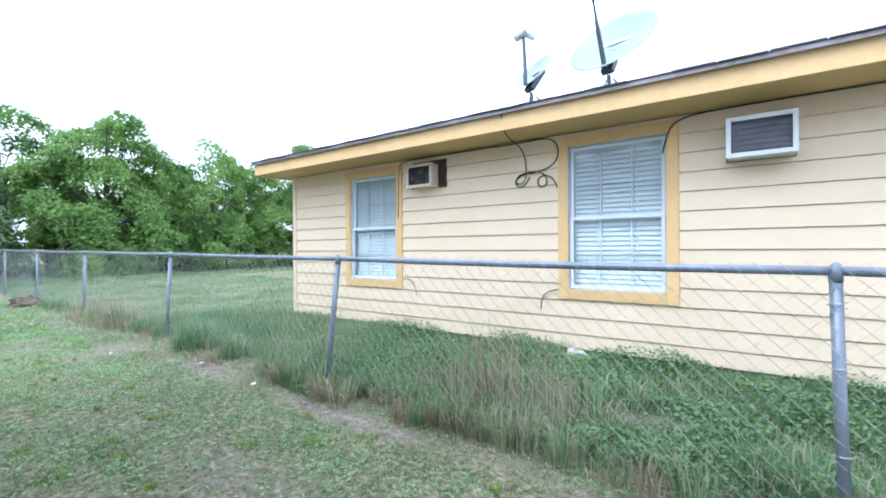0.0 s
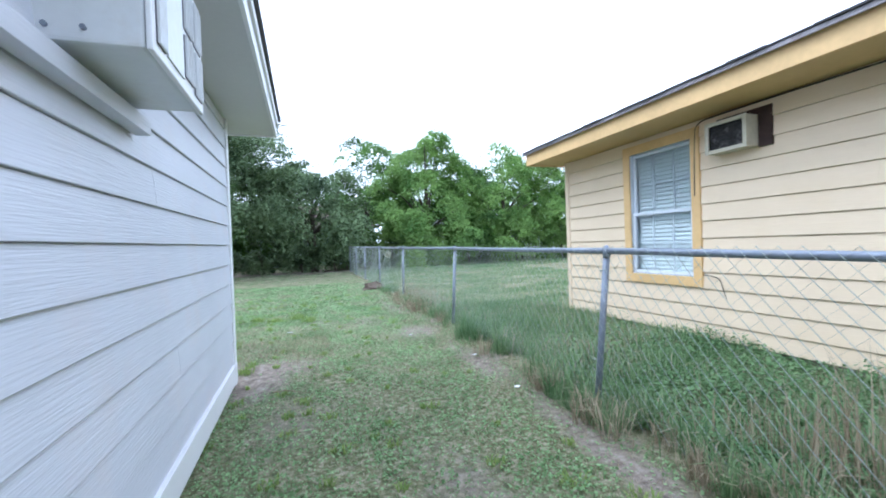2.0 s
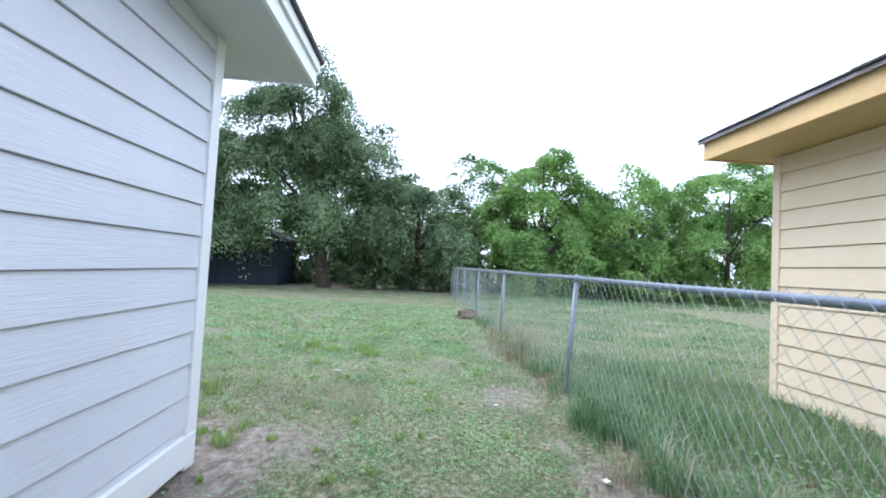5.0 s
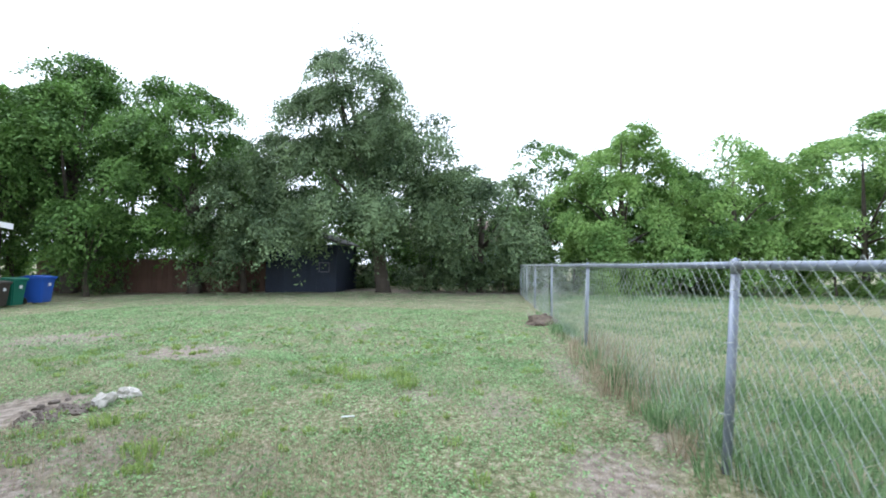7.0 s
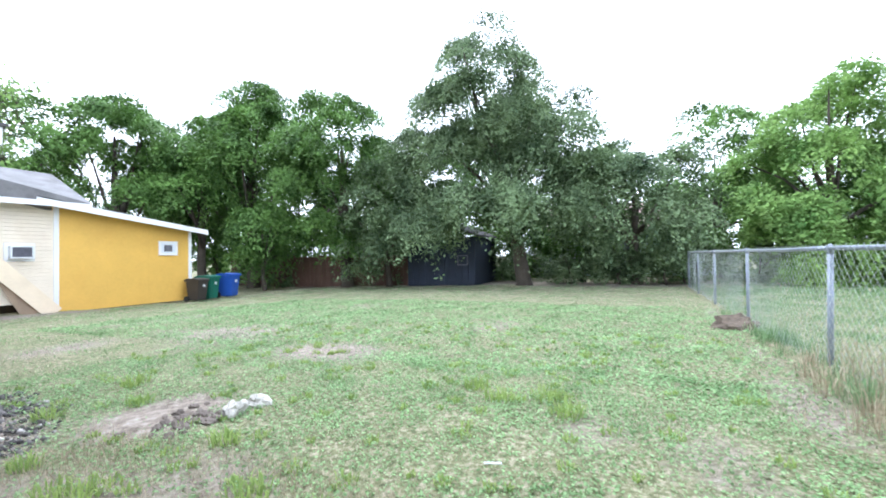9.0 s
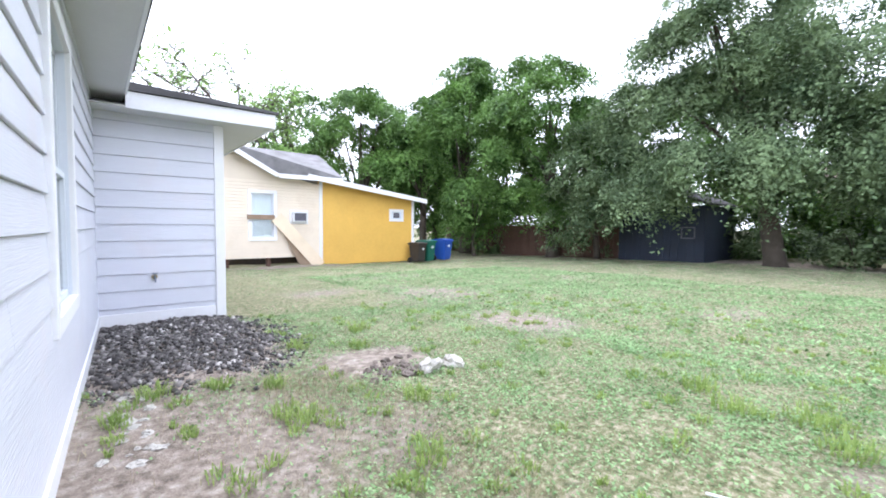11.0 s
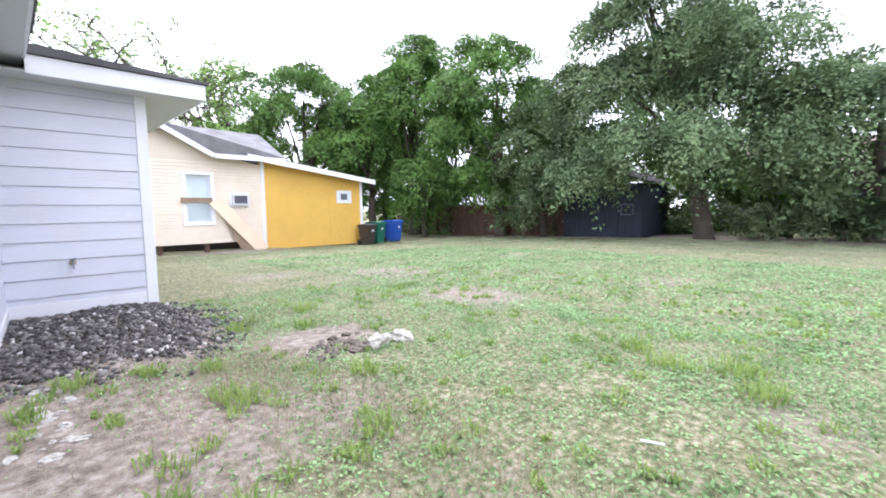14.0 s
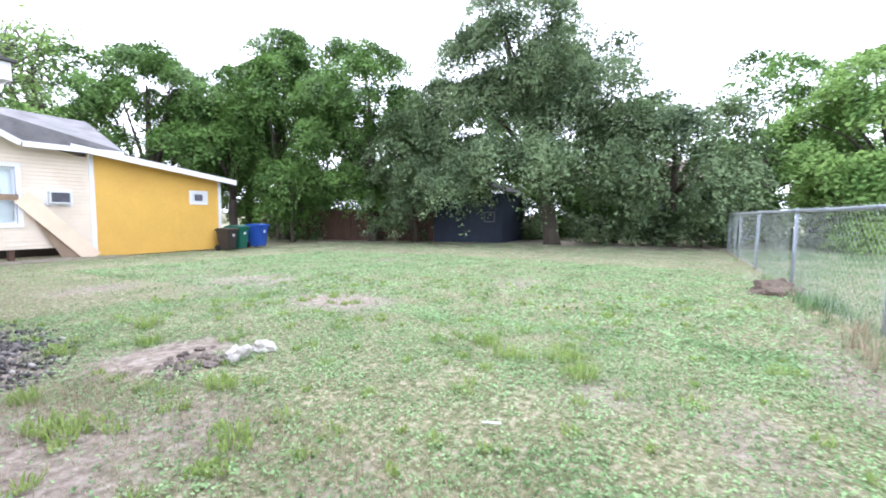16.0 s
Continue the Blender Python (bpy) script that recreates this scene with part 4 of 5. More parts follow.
def wheelie_bin(m, colour, label):
    th = empty("wheeled_bin", m, label, "bin", "bins by the cottage")
    b = bmesh.new()
    box(b, -0.27, 0.27, -0.33, 0.33, 0.06, 0.86)
    for v in b.verts:
        if v.co.z < 0.3:
            v.co.x *= 0.8
            v.co.y *= 0.78
    bmesh.ops.bevel(b, geom=list(b.edges), offset=0.03, segments=2, affect="EDGES")
    part("body", b, colour, th)
    part("rim", bx(-0.29, 0.29, -0.345, 0.345, 0.83, 0.87, 0.008), colour, th)
    b = bmesh.new()
    prism(b, [(-0.36, 0.872), (0.36, 0.872), (0.35, 0.91), (0.1, 0.95), (-0.2, 0.95), (-0.36, 0.9)], -0.3, 0.3)
    part("lid", b, colour, th)
    part("handle", tube(bmesh.new(), [(-0.22, -0.37, 0.84), (-0.22, -0.43, 0.87), (0.22, -0.43, 0.87), (0.22, -0.37, 0.84)], 0.015, 8), colour, th)
    part("front_label", bx(-0.06, 0.05, 0.335, 0.342, 0.6, 0.7), M_ACWHITE, th)
    for s in (-1, 1):
        part("wheel", tube(bmesh.new(), [(s * 0.2, -0.28, 0.12), (s * 0.27, -0.28, 0.12)], 0.12, 16), M_TYRE, th)
    part("axle", tube(bmesh.new(), [(-0.22, -0.28, 0.12), (0.22, -0.28, 0.12)], 0.012, 8), M_STEEL, th)
    return th


for x, y, c, t, sz in ((-15.6, -12.82, M_BINK, "dark brown wheeled bin beside the mustard wall", 0.85), (-16.2, -13.05, M_BING, "green wheeled bin beside the blue one", 0.95), (-16.98, -12.95, M_BINB, "blue recycling bin with a white label", 0.97)):
    z = float(rise(x, y))
    wheelie_bin(pose(x, y, z, 0, 0, 12) @ Matrix.Scale(sz, 4), c, t)

# ---- lumps, rubble and litter ----


def lump(name, x, y, r, flat, label, cat, seed, material, sink=0.3):
    rg = random.Random(seed)
    b = bmesh.new()
    bmesh.ops.create_icosphere(b, subdivisions=3, radius=1)
    off = Vector((rg.random() * 50, rg.random() * 50, 0))
    for v in b.verts:
        k = 1 + 0.55 * noise.noise(v.co * 1.2 + off) + 0.3 * noise.noise(v.co * 3.1 + off)
        v.co = Vector((v.co.x * r * k, v.co.y * r * k * 0.75, max(-0.5, v.co.z) * r * flat * k)) + Vector((1, 1, 1)) * r * 0.12 * noise.noise(v.co * 9 / r * 0.3 + off)
    o = part(name, b, material)
    o.matrix_world = pose(x, y, float(rise(x, y)) + r * flat * sink, rg.uniform(-10, 10), rg.uniform(-10, 10), rg.uniform(0, 360))
    return tagged(o, label, cat)


lump("concrete_lump", -7.73, -1.64, 0.1, 0.8, "pale broken concrete lump on bare soil", "stone", 1, M_STONE)
lump("concrete_lump", -7.95, -1.62, 0.1, 0.6, "pale broken concrete slab lying in the grass", "stone", 2, M_STONE)
M_CLOD = mat("dark_soil_clod", (0.17, 0.14, 0.12), 0.95, 0.35, 9, 40, 0.8)
for i in range(34):
    rc = random.Random(700 + i)
    lump("soil_clod", -7.5 + rc.gauss(0, 0.2), -1.85 + rc.gauss(0, 0.13), rc.uniform(0.018, 0.055), 0.6, "dark dug-up clod of soil and roots", "clod", 20 + i, M_CLOD, 0.15)
M_CHALK = mat("chalky_limestone", (0.44, 0.42, 0.385), 0.95, 0.25, 12, 50, 0.6)
for i, (x, y, r) in enumerate([(-5.75 + random.Random(300 + k).uniform(-0.12, 0.14), -1.65 + random.Random(400 + k).uniform(-0.75, 0.4), random.Random(500 + k).uniform(0.02, 0.065)) for k in range(26)]):
    lump("limestone_piece", x, y, r * 0.75, 0.35, "flat chalky limestone piece by the wall", "stone", 40 + i, M_CHALK, 0.05)
lump("brush_heap", -13.25, 2.62, 0.32, 0.5, "heap of dry brown cuttings by the fence", "debris", 61, mat("dry_brown_cuttings", (0.13, 0.1, 0.075), 0.95, 0.5, 12, 40, 1.0, stretch=(1, 1, 5)))
lump("rubble_block", -1.75, 4.55, 0.13, 0.6, "grey block by the yellow foundation", "stone", 62, M_STONE, 0.6)
lit = part("plastic_strip", bx(-0.05, 0.05, -0.007, 0.009, 0.0, 0.008, 0.003), M_ACWHITE)
lit.matrix_world = pose(-7.64, 0.49, float(rise(-7.64, 0.49)) + 0.025, 0, 4, 118)
tagged(lit, "small white plastic strip in the grass", "litter")
for i, (x, y, s) in enumerate(((-5.25, 2.52, 0.028), (-4.1, 2.45, 0.024), (-6.6, 2.1, 0.015))):
    o = part("paper_scrap", bx(-s, s, -s * 0.6, s * 0.6, 0, 0.006, 0.002), M_WHITE)
    o.matrix_world = pose(x, y, float(rise(x, y)) + 0.03, 12, -8, 40 * i)
    tagged(o, "crumpled white paper scrap in the lawn", "litter")
tw = part("twig", tube(bmesh.new(), [(-0.14, 0, 0.0), (-0.03, 0.02, 0.012), (0.08, 0, 0.008), (0.15, -0.02, 0.0)], [0.006, 0.005, 0.004, 0.002], 5), M_STRAW)
tw.matrix_world = pose(-4.75, 0.55, float(rise(-4.75, 0.55)) + 0.03, 0, 0, 70)
tagged(tw, "dry fallen twig on the lawn", "twig")


def rubble():
    """Loose dark rubble in the corner of the wing."""
    rg = np.random.RandomState(5)
    co, fa = [], []
    base = [(-1, -0.6, -0.4), (0.9, -0.8, -0.3), (1, 0.7, -0.4), (-0.8, 0.8, -0.5), (-0.6, -0.5, 0.5), (0.6, -0.4, 0.6), (0.5, 0.6, 0.45), (-0.7, 0.4, 0.6)]
    quads = [(0, 1, 5, 4), (1, 2, 6, 5), (2, 3, 7, 6), (3, 0, 4, 7), (4, 5, 6, 7), (3, 2, 1, 0)]
    n = 0
    while n < 15000:
        x, y = rg.uniform(-7.4, -5.5), rg.uniform(-5.05, -2.0)
        e = ((x + 6.2) / 0.95) ** 2 + ((y + 3.85) / 1.4) ** 2 + 0.3 * math.sin(5.1 * x + 1.7 * y) * math.sin(4.3 * y) + 0.2 * math.sin(11 * x) * math.sin(9 * y + 1)
        if e > 0.75 + 0.75 * rg.rand() ** 2:
            continue
        s = 0.004 + 0.024 * rg.rand() ** 6
        a = rg.uniform(0, 6.28)
        ti = rg.uniform(-0.5, 0.5)
        z = float(rise(x, y)) + 0.05 * max(0, 1 - e) * (0.6 + 0.4 * math.sin(7 * x) * math.sin(8 * y)) + 0.3 * s
        i = len(co)
        for p in base:
            jx, jy, jz = (p[k] * s * rg.uniform(0.7, 1.3) for k in range(3))
            jz += jx * ti
            co.append((x + jx * math.cos(a) - jy * math.sin(a), y + jx * math.sin(a) + jy * math.cos(a), z + jz))
        fa += [tuple(i + k for k in q) for q in quads]
        n += 1
    m = bpy.data.materials.new("mixed_dark_rubble")
    m.use_nodes = True
    nn, ll = m.node_tree.nodes, m.node_tree.links
    g = nn.new("ShaderNodeNewGeometry")
    r = nn.new("ShaderNodeValToRGB")
    e = r.color_ramp.elements
    e[0].position, e[0].color = 0.0, (0.05, 0.046, 0.045, 1)
    e[1].position, e[1].color = 1.0, (0.6, 0.57, 0.54, 1)
    for p, c in ((0.6, (0.12, 0.11, 0.105, 1)), (0.9, (0.24, 0.22, 0.21, 1))):
        e.new(p).color = c
    ll.new(g.outputs["Random Per Island"], r.inputs[0])
    ll.new(r.outputs[0], nn["Principled BSDF"].inputs["Base Color"])
    nn["Principled BSDF"].inputs["Roughness"].default_value = 0.95
    tagged(raw("rubble", np.array(co), np.array(fa), m), "loose dark gravel and rubble by the wing", "rubble", kind="stuff")


rubble()

# ---- back of the yard: shed, board fence, house and car beyond ----
shed = empty("garden_shed", pose(-23.9, -6.55, -0.1), "dark blue timber shed under the trees", "shed")
for k in range(11):
    part("wall_board", bx(1.5 - 0.02, 1.5, -1.6 + 0.29 * k, -1.6 + 0.29 * k + 0.28, 0, 2.1), M_SHED, shed)
part("wall", bx(-1.4, 1.48, -1.6, 1.6, 0, 2.1), M_SHED, shed)
part("roof", prism(bmesh.new(), [(-1.8, 2.1), (0, 2.75), (1.8, 2.1), (1.8, 2.18), (0, 2.85), (-1.8, 2.18)], -1.6, 1.75), M_SHINGLE, shed)
part("window", _ring(0.85, 1.25, 0.95, 1.3, 0.04, -0.02, 0.05, wall_frame(1.5, 0, 0, 90)), M_COIL, shed)
part("door", bx(1.5, 1.53, -0.6, 0.2, 0.05, 1.9, 0.005), M_SHED, shed)
bf = empty("board_fence", pose(-23.0, -14, -0.3), "dark reddish wooden board fence", "fence")
rg = random.Random(8)
for k in range(52):
    part("board", bx(-0.01, 0.01, -6 + 0.25 * k, -6 + 0.25 * k + 0.235, 0, 1.6 + rg.uniform(-0.05, 0.05), 0, pose(0, 0, 0, rg.uniform(-0.6, 0.6), 0, 0)), M_PLANK, bf)
part("rail", bx(-0.06, -0.011, -6, 7, 0.4, 0.48), M_PLANK, bf)
part("rail", bx(-0.06, -0.011, -6, 7, 1.2, 1.28), M_PLANK, bf)


def simple_house(x, y, w, d, h, rh, wallm, roofm, label, face, nwin):
    th = empty("distant_house", pose(x, y, -0.15, 0, 0, face), label, "house")
    part("wall", bx(-w / 2, w / 2, 0, d, 0, h), wallm, th)
    for k in range(int(h / 0.2)):
        part("siding_board", bx(-w / 2, w / 2, -0.02, -0.001, 0.2 * k + 0.02, 0.2 * k + 0.195), wallm, th)
    part("roof", prism(bmesh.new(), [(-0.6, h), (-0.6, h + 0.12), (d / 2, h + rh), (d + 0.6, h + 0.12), (d + 0.6, h)], -w / 2 - 0.4, w / 2 + 0.4), roofm, th)
    for i in range(nwin):
        c = -w / 2 + w * (i + 0.5) / nwin
        wd = part("window", _ring(c - 0.45, c + 0.45, 1.0, 2.2, 0.08, -0.02, 0.07, wall_frame(0, 0, 0, 0)), M_WHITE, th)
        part("pane", bx(c - 0.45, c + 0.45, -0.035, -0.021, 1.0, 2.2), M_COIL, wd)
    return th


simple_house(-31, 0.5, 9.0, 7, 2.6, 1.9, M_TEAL, M_PINKROOF, "pale teal house with a faded brown roof behind trees", 90, 3)
simple_house(-46, 22, 16.0, 8, 2.8, 1.8, M_WHITE, M_SHINGLE, "white house beyond the far trees", 90, 4)


def parked_car(m):
    th = empty("parked_car", m, "white car parked beyond the neighbour's lawn", "car")
    prof = [(-2.2, 0.35), (2.2, 0.35), (2.25, 0.7), (1.95, 0.9), (1.0, 0.98), (0.35, 1.42), (-1.1, 1.45), (-1.75, 1.02), (-2.2, 0.95)]
    b = bmesh.new()
    prism(b, prof, -0.86, 0.86)
    bmesh.ops.bevel(b, geom=list(b.edges), offset=0.05, segments=2, affect="EDGES")
    part("body", b, M_CAR, th)
    for s in (-1, 1):
        part("side_window", prism(bmesh.new(), [(0.85, 1.0), (0.3, 1.36), (-1.0, 1.38), (-1.5, 1.04)], s * 0.862, s * 0.868), M_BLACK, th)
        for y in (-1.35, 1.4):
            w = part("wheel", tube(bmesh.new(), [(s * 0.7, y, 0.32), (s * 0.89, y, 0.32)], 0.32, 20), M_TYRE, th)
            part("rim", tube(bmesh.new(), [(s * 0.88, y, 0.32), (s * 0.9, y, 0.32)], 0.2, 16), M_STEEL, w)


parked_car(pose(-29.5, 11.2, -0.1, 0, 0, 10))

# ---- trees ----


def leaves(n_clump, per, rg, centre, radii, leaf, hollow=0.5, droop=0.3, clump=(0.5, 1.0), low=-0.9, taper=0.0):
    """A crown of lobes; each lobe carries drooping sprays of leaves over its upper side. Returns vertices, faces and the spray centres."""
    centre, radii = np.array(centre), np.array(radii)
    m = max(6, n_clump // 5)
    mean = float(np.prod(radii) ** (1 / 3))
    rl = 1.75 * mean / math.sqrt(m)
    lobes = []
    while len(lobes) < m:
        best, far = None, -1.0
        for _ in range(9):
            v = rg.normal(size=3)
            v /= np.linalg.norm(v)
            if v[2] < low:
                v[2] = -v[2]
            f = (hollow + (1 - hollow) * rg.rand() ** 0.3) * rg.uniform(0.88, 1.04)
            p = v * f
            k = 1 - taper * max(0, p[2])
            q = centre + p * np.maximum(radii - 0.45 * rl, 0.3) * np.array([k, k, 1])
            d = min((np.linalg.norm(q - o) for o in lobes), default=9)
            if d > far:
                best, far = q, d
        lobes.append(best)
    lobes = np.array(lobes)
    big = rl * rg.uniform(0.65, 1.2, m)
    own = rg.randint(0, m, n_clump)
    d = rg.normal(size=(n_clump, 3))
    out = lobes[own] - centre
    out /= np.linalg.norm(out, axis=1)[:, None] + 1e-6
    d = d / np.linalg.norm(d, axis=1)[:, None] + 0.6 * out + np.array([0, 0, 0.35])
    d /= np.linalg.norm(d, axis=1)[:, None]
    cs = lobes[own] + d * (big[own] * rg.uniform(0.5, 1.12, n_clump))[:, None] * np.array([1, 1, 0.85])
    size = rg.uniform(clump[0], clump[1], n_clump) * rg.uniform(0.7, 1.05, n_clump)
    cnt = np.maximum(8, (per * (size / np.mean(size)) ** 2).astype(int))
    idx = np.repeat(np.arange(n_clump), cnt)
    N = len(idx)
    up = d * 0.7 + np.array([0, 0, 0.65]) + rg.normal(size=(n_clump, 3)) * 0.22
    up /= np.linalg.norm(up, axis=1)[:, None]
    a = np.cross(up, rg.normal(size=(n_clump, 3)))
    a /= np.linalg.norm(a, axis=1)[:, None]
    b = np.cross(up, a)
    th = rg.uniform(0, 2 * np.pi, N)
    lobed = 1 + 0.28 * np.sin(5 * th + 7 * idx) + 0.16 * np.sin(9 * th + 3 * idx)
    r = rg.rand(N) ** 0.6 * lobed * 1.12
    s0 = size[idx]
    pos = cs[idx] + (a[idx] * np.cos(th)[:, None] + b[idx] * np.sin(th)[:, None]) * (r * s0)[:, None] + up[idx] * (rg.normal(0, 0.17, N) * s0)[:, None]
    pos[:, 2] -= (droop * 1.2) * r ** 2 * s0 + 0.25 * rg.rand(N) ** 3 * s0
    nrm = up[idx] + rg.normal(size=(N, 3)) * 0.5
    nrm /= np.linalg.norm(nrm, axis=1)[:, None]
    t = rg.normal(size=(N, 3))
    t[:, 2] -= 0.5
    t -= (t * nrm).sum(1)[:, None] * nrm
    t /= np.linalg.norm(t, axis=1)[:, None] + 1e-6
    s = np.cross(nrm, t)
    L = (leaf * rg.uniform(0.6, 1.35, N))[:, None]
    co = np.stack([pos - t * L * 0.5, pos + s * L * 0.3 + nrm * L * 0.08, pos + t * L * 0.55, pos - s * L * 0.3 + nrm * L * 0.08], 1).reshape(-1, 3)
    return co, np.arange(4 * N).reshape(-1, 4), cs


def tree(x, y, h, crown, per, n_clump, leaf, material, seed, label, trunk=0.2, lean=(0, 0), low=-0.8, clump=(0.55, 1.1), hollow=0.45, fork=0.35, name="tree", taper=0.25, limbs=9, boughs=()):
    rg = np.random.RandomState(seed)
    z0 = float(rise(x, y))
    th = empty(name, pose(x, y, z0), label, "tree" if name == "tree" else "bush")
    rx, ry, rz = crown
    c = (lean[0], lean[1], h - rz * 1.02)
    co, fa, cs = leaves(n_clump, per, rg, c, crown, leaf, hollow, clump=clump, low=low, taper=taper)
    for dx, dy, zc, ax, ay, az, nb in boughs:
        c2, f2, s2 = leaves(nb, per, rg, (dx, dy, zc), (ax, ay, az), leaf, hollow, clump=clump, low=-0.6)
        fa = np.concatenate([fa, f2 + len(co)])
        co = np.concatenate([co, c2])
        cs = np.concatenate([cs, s2[:6]])
    raw("crown", co, fa, material, th)
    b = bmesh.new()
    hf = h * fork
    fk = Vector((lean[0] * 0.2, lean[1] * 0.2, hf))
    tube(b, [(0, 0, -0.2), (0.04, 0.02, 0.15), fk * 0.5 + Vector((0.06, -0.05, 0)), fk, Vector((lean[0], lean[1], h * 0.75))], [trunk * 1.5, trunk * 1.05, trunk * 0.9, trunk * 0.72, trunk * 0.2], 10)
    for i in rg.choice(len(cs), min(len(cs), limbs), replace=False):
        p = Vector(cs[i])
        f = rg.uniform(0.6, 1.0)
        st = fk * f
        mid = st.lerp(p, 0.5) + Vector((rg.uniform(-0.3, 0.3), rg.uniform(-0.3, 0.3), rg.uniform(0.0, 0.5)))
        tube(b, [st, st.lerp(mid, 0.5) + Vector((0, 0, 0.1)), mid, p], [trunk * 0.45, trunk * 0.34, trunk * 0.22, 0.02], 7)
    part("trunk", b, M_BARK, th, smooth=True)
    return th


# great tree over the back boundary: a high crown with low spreading boughs
tree(-22.4, -2.9, 10.7, (2.9, 2.7, 3.1), 420, 118, 0.105, M_LEAF_D, 11, "tall dark green tree with drooping lower boughs", 0.3, (0.3, -1.45), low=-0.85, clump=(0.5, 1.05), taper=0.3, limbs=14, hollow=0.3, fork=0.3,
     boughs=((0.2, 0.7, 5.7, 2.5, 2.0, 2.1, 56), (0.9, -3.1, 4.7, 2.3, 2.9, 1.7, 64), (1.8, -1.4, 3.1, 1.5, 2.3, 0.9, 34), (0.6, 2.6, 3.4, 1.7, 1.9, 1.7, 36), (1.9, -3.7, 2.5, 1.3, 2.0, 0.75, 26), (1.8, 1.2, 2.6, 1.1, 1.2, 0.8, 14)))
tree(-23.6, 1.2, 5.9, (2.2, 2.6, 2.5), 420, 66, 0.125, M_LEAF_D, 13, "rounded dark green tree at the fence corner", 0.18, (0.2, 0), low=-0.6, hollow=0.3)
tree(-28.5, 4.6, 7.6, (2.6, 2.9, 3.5), 380, 66, 0.15, M_LEAF_M, 14, "leafy green tree beyond the fence corner", 0.16, (0, 0), low=-0.95)
# dense group behind the bins
tree(-22.6, -11.6, 9.4, (2.9, 2.9, 3.6), 420, 112, 0.13, M_LEAF_M, 15, "dense green tree at the board fence", 0.28, (0.4, 0), low=-0.3, hollow=0.35, boughs=((1.6, -0.2, 2.5, 0.9, 1.1, 0.9, 14),))
tree(-22.2, -17.4, 11.0, (3.2, 3.7, 4.3), 420, 135, 0.14, M_LEAF_M, 16, "tall dense green tree at the board fence", 0.3, (0.2, 0), low=-0.3, hollow=0.35)
tree(-18.0, -22.0, 10.2, (3.4, 3.2, 4.7), 420, 118, 0.14, M_LEAF_M, 17, "tall green tree behind the mustard lean-to", 0.26, (0, 0), low=-0.5, hollow=0.35)
tree(-25.5, -22.5, 10.6, (3.4, 3.6, 4.6), 360, 90, 0.16, M_LEAF_M, 18, "broad green tree behind the cottage", 0.26, (0, 0), low=-0.9)
tree(-15.2, -27.5, 8.2, (3.0, 3.0, 3.2), 260, 60, 0.16, M_LEAF_L, 19, "pale green tree far behind the cottage", 0.24, (0, 0), low=-0.9)
tree(-20.6, -14.9, 4.3, (1.3, 1.3, 1.5), 400, 30, 0.13, M_LEAF_M, 20, "low leafy tree over the bins", 0.1, (0.2, 0), low=-0.8)
tree(-22.2, -9.0, 6.2, (2.0, 1.7, 2.7), 400, 48, 0.13, M_LEAF_D, 21, "low drooping tree beside the shed", 0.13, (0.4, 0), low=-0.85)
tree(-20.6, -19.2, 9.0, (2.6, 2.6, 4.0), 400, 80, 0.14, M_LEAF_M, 32, "dense green tree between two taller ones", 0.22, (0, 0), low=-0.3, hollow=0.35)
# lighter trees on the neighbouring lot
tree(-25.2, 7.7, 7.5, (2.5, 3.2, 3.5), 430, 95, 0.14, M_LEAF_L, 22, "spring-green tree on the neighbouring lot", 0.2, (0, 0), low=-1.0)
tree(-27.0, 10.6, 6.8, (2.2, 2.4, 2.4), 380, 60, 0.14, M_LEAF_M, 23, "green tree beyond the chain-link fence", 0.16, (0, 0), low=-0.95)
tree(-25.8, 12.9, 7.8, (2.5, 3.0, 3.5), 300, 75, 0.15, M_LEAF_L, 24, "open-crowned light green tree with visible limbs", 0.2, (0, 0), low=-1.0, hollow=0.3)
tree(-25.5, 18.2, 8.7, (2.8, 3.4, 4.1), 400, 90, 0.15, M_LEAF_L, 25, "broad light green tree on the far lot", 0.14, (0, 0), low=-1.0)
tree(-27.0, 23.5, 8.6, (2.8, 3.6, 4.0), 340, 80, 0.16, M_LEAF_M, 26, "green tree at the far lot's end", 0.22, (0, 0), low=-0.9)
tree(-29.0, 30.0, 8.5, (3.0, 4.2, 3.7), 300, 80, 0.17, M_LEAF_M, 27, "far green tree behind the yellow house", 0.22, (0, 0), low=-0.9)
tree(-32.0, 14.8, 6.6, (2.6, 3.4, 2.8), 300, 60, 0.18, M_LEAF_M, 28, "tree in the far row beyond the lots", 0.2, (0, 0))
tree(-33.0, 20.5, 7.0, (2.6, 3.6, 3.0), 300, 60, 0.18, M_LEAF_M, 29, "tree in the far row beyond the lots", 0.2, (0, 0))
for i, (x, y, h) in enumerate(((-29.5, -14.5, 8.0), (-29.0, -20.5, 8.5), (-27.5, -27.0, 8.8), (-30.0, -3.5, 6.2), (-22.5, -30.5, 8.5), (-37.0, 8.5, 6.5))):
    tree(x, y, h, (2.6, 3.8, h * 0.5), 260, 70, 0.19, M_LEAF_M, 90 + i, "dense green tree in the row behind", 0.2, (0, 0), low=-1)
tree(-29.0, -9.0, 7.6, (2.8, 3.6, 3.2), 330, 65, 0.17, M_LEAF_M, 30, "green tree seen between the back trees", 0.2, (0, 0))
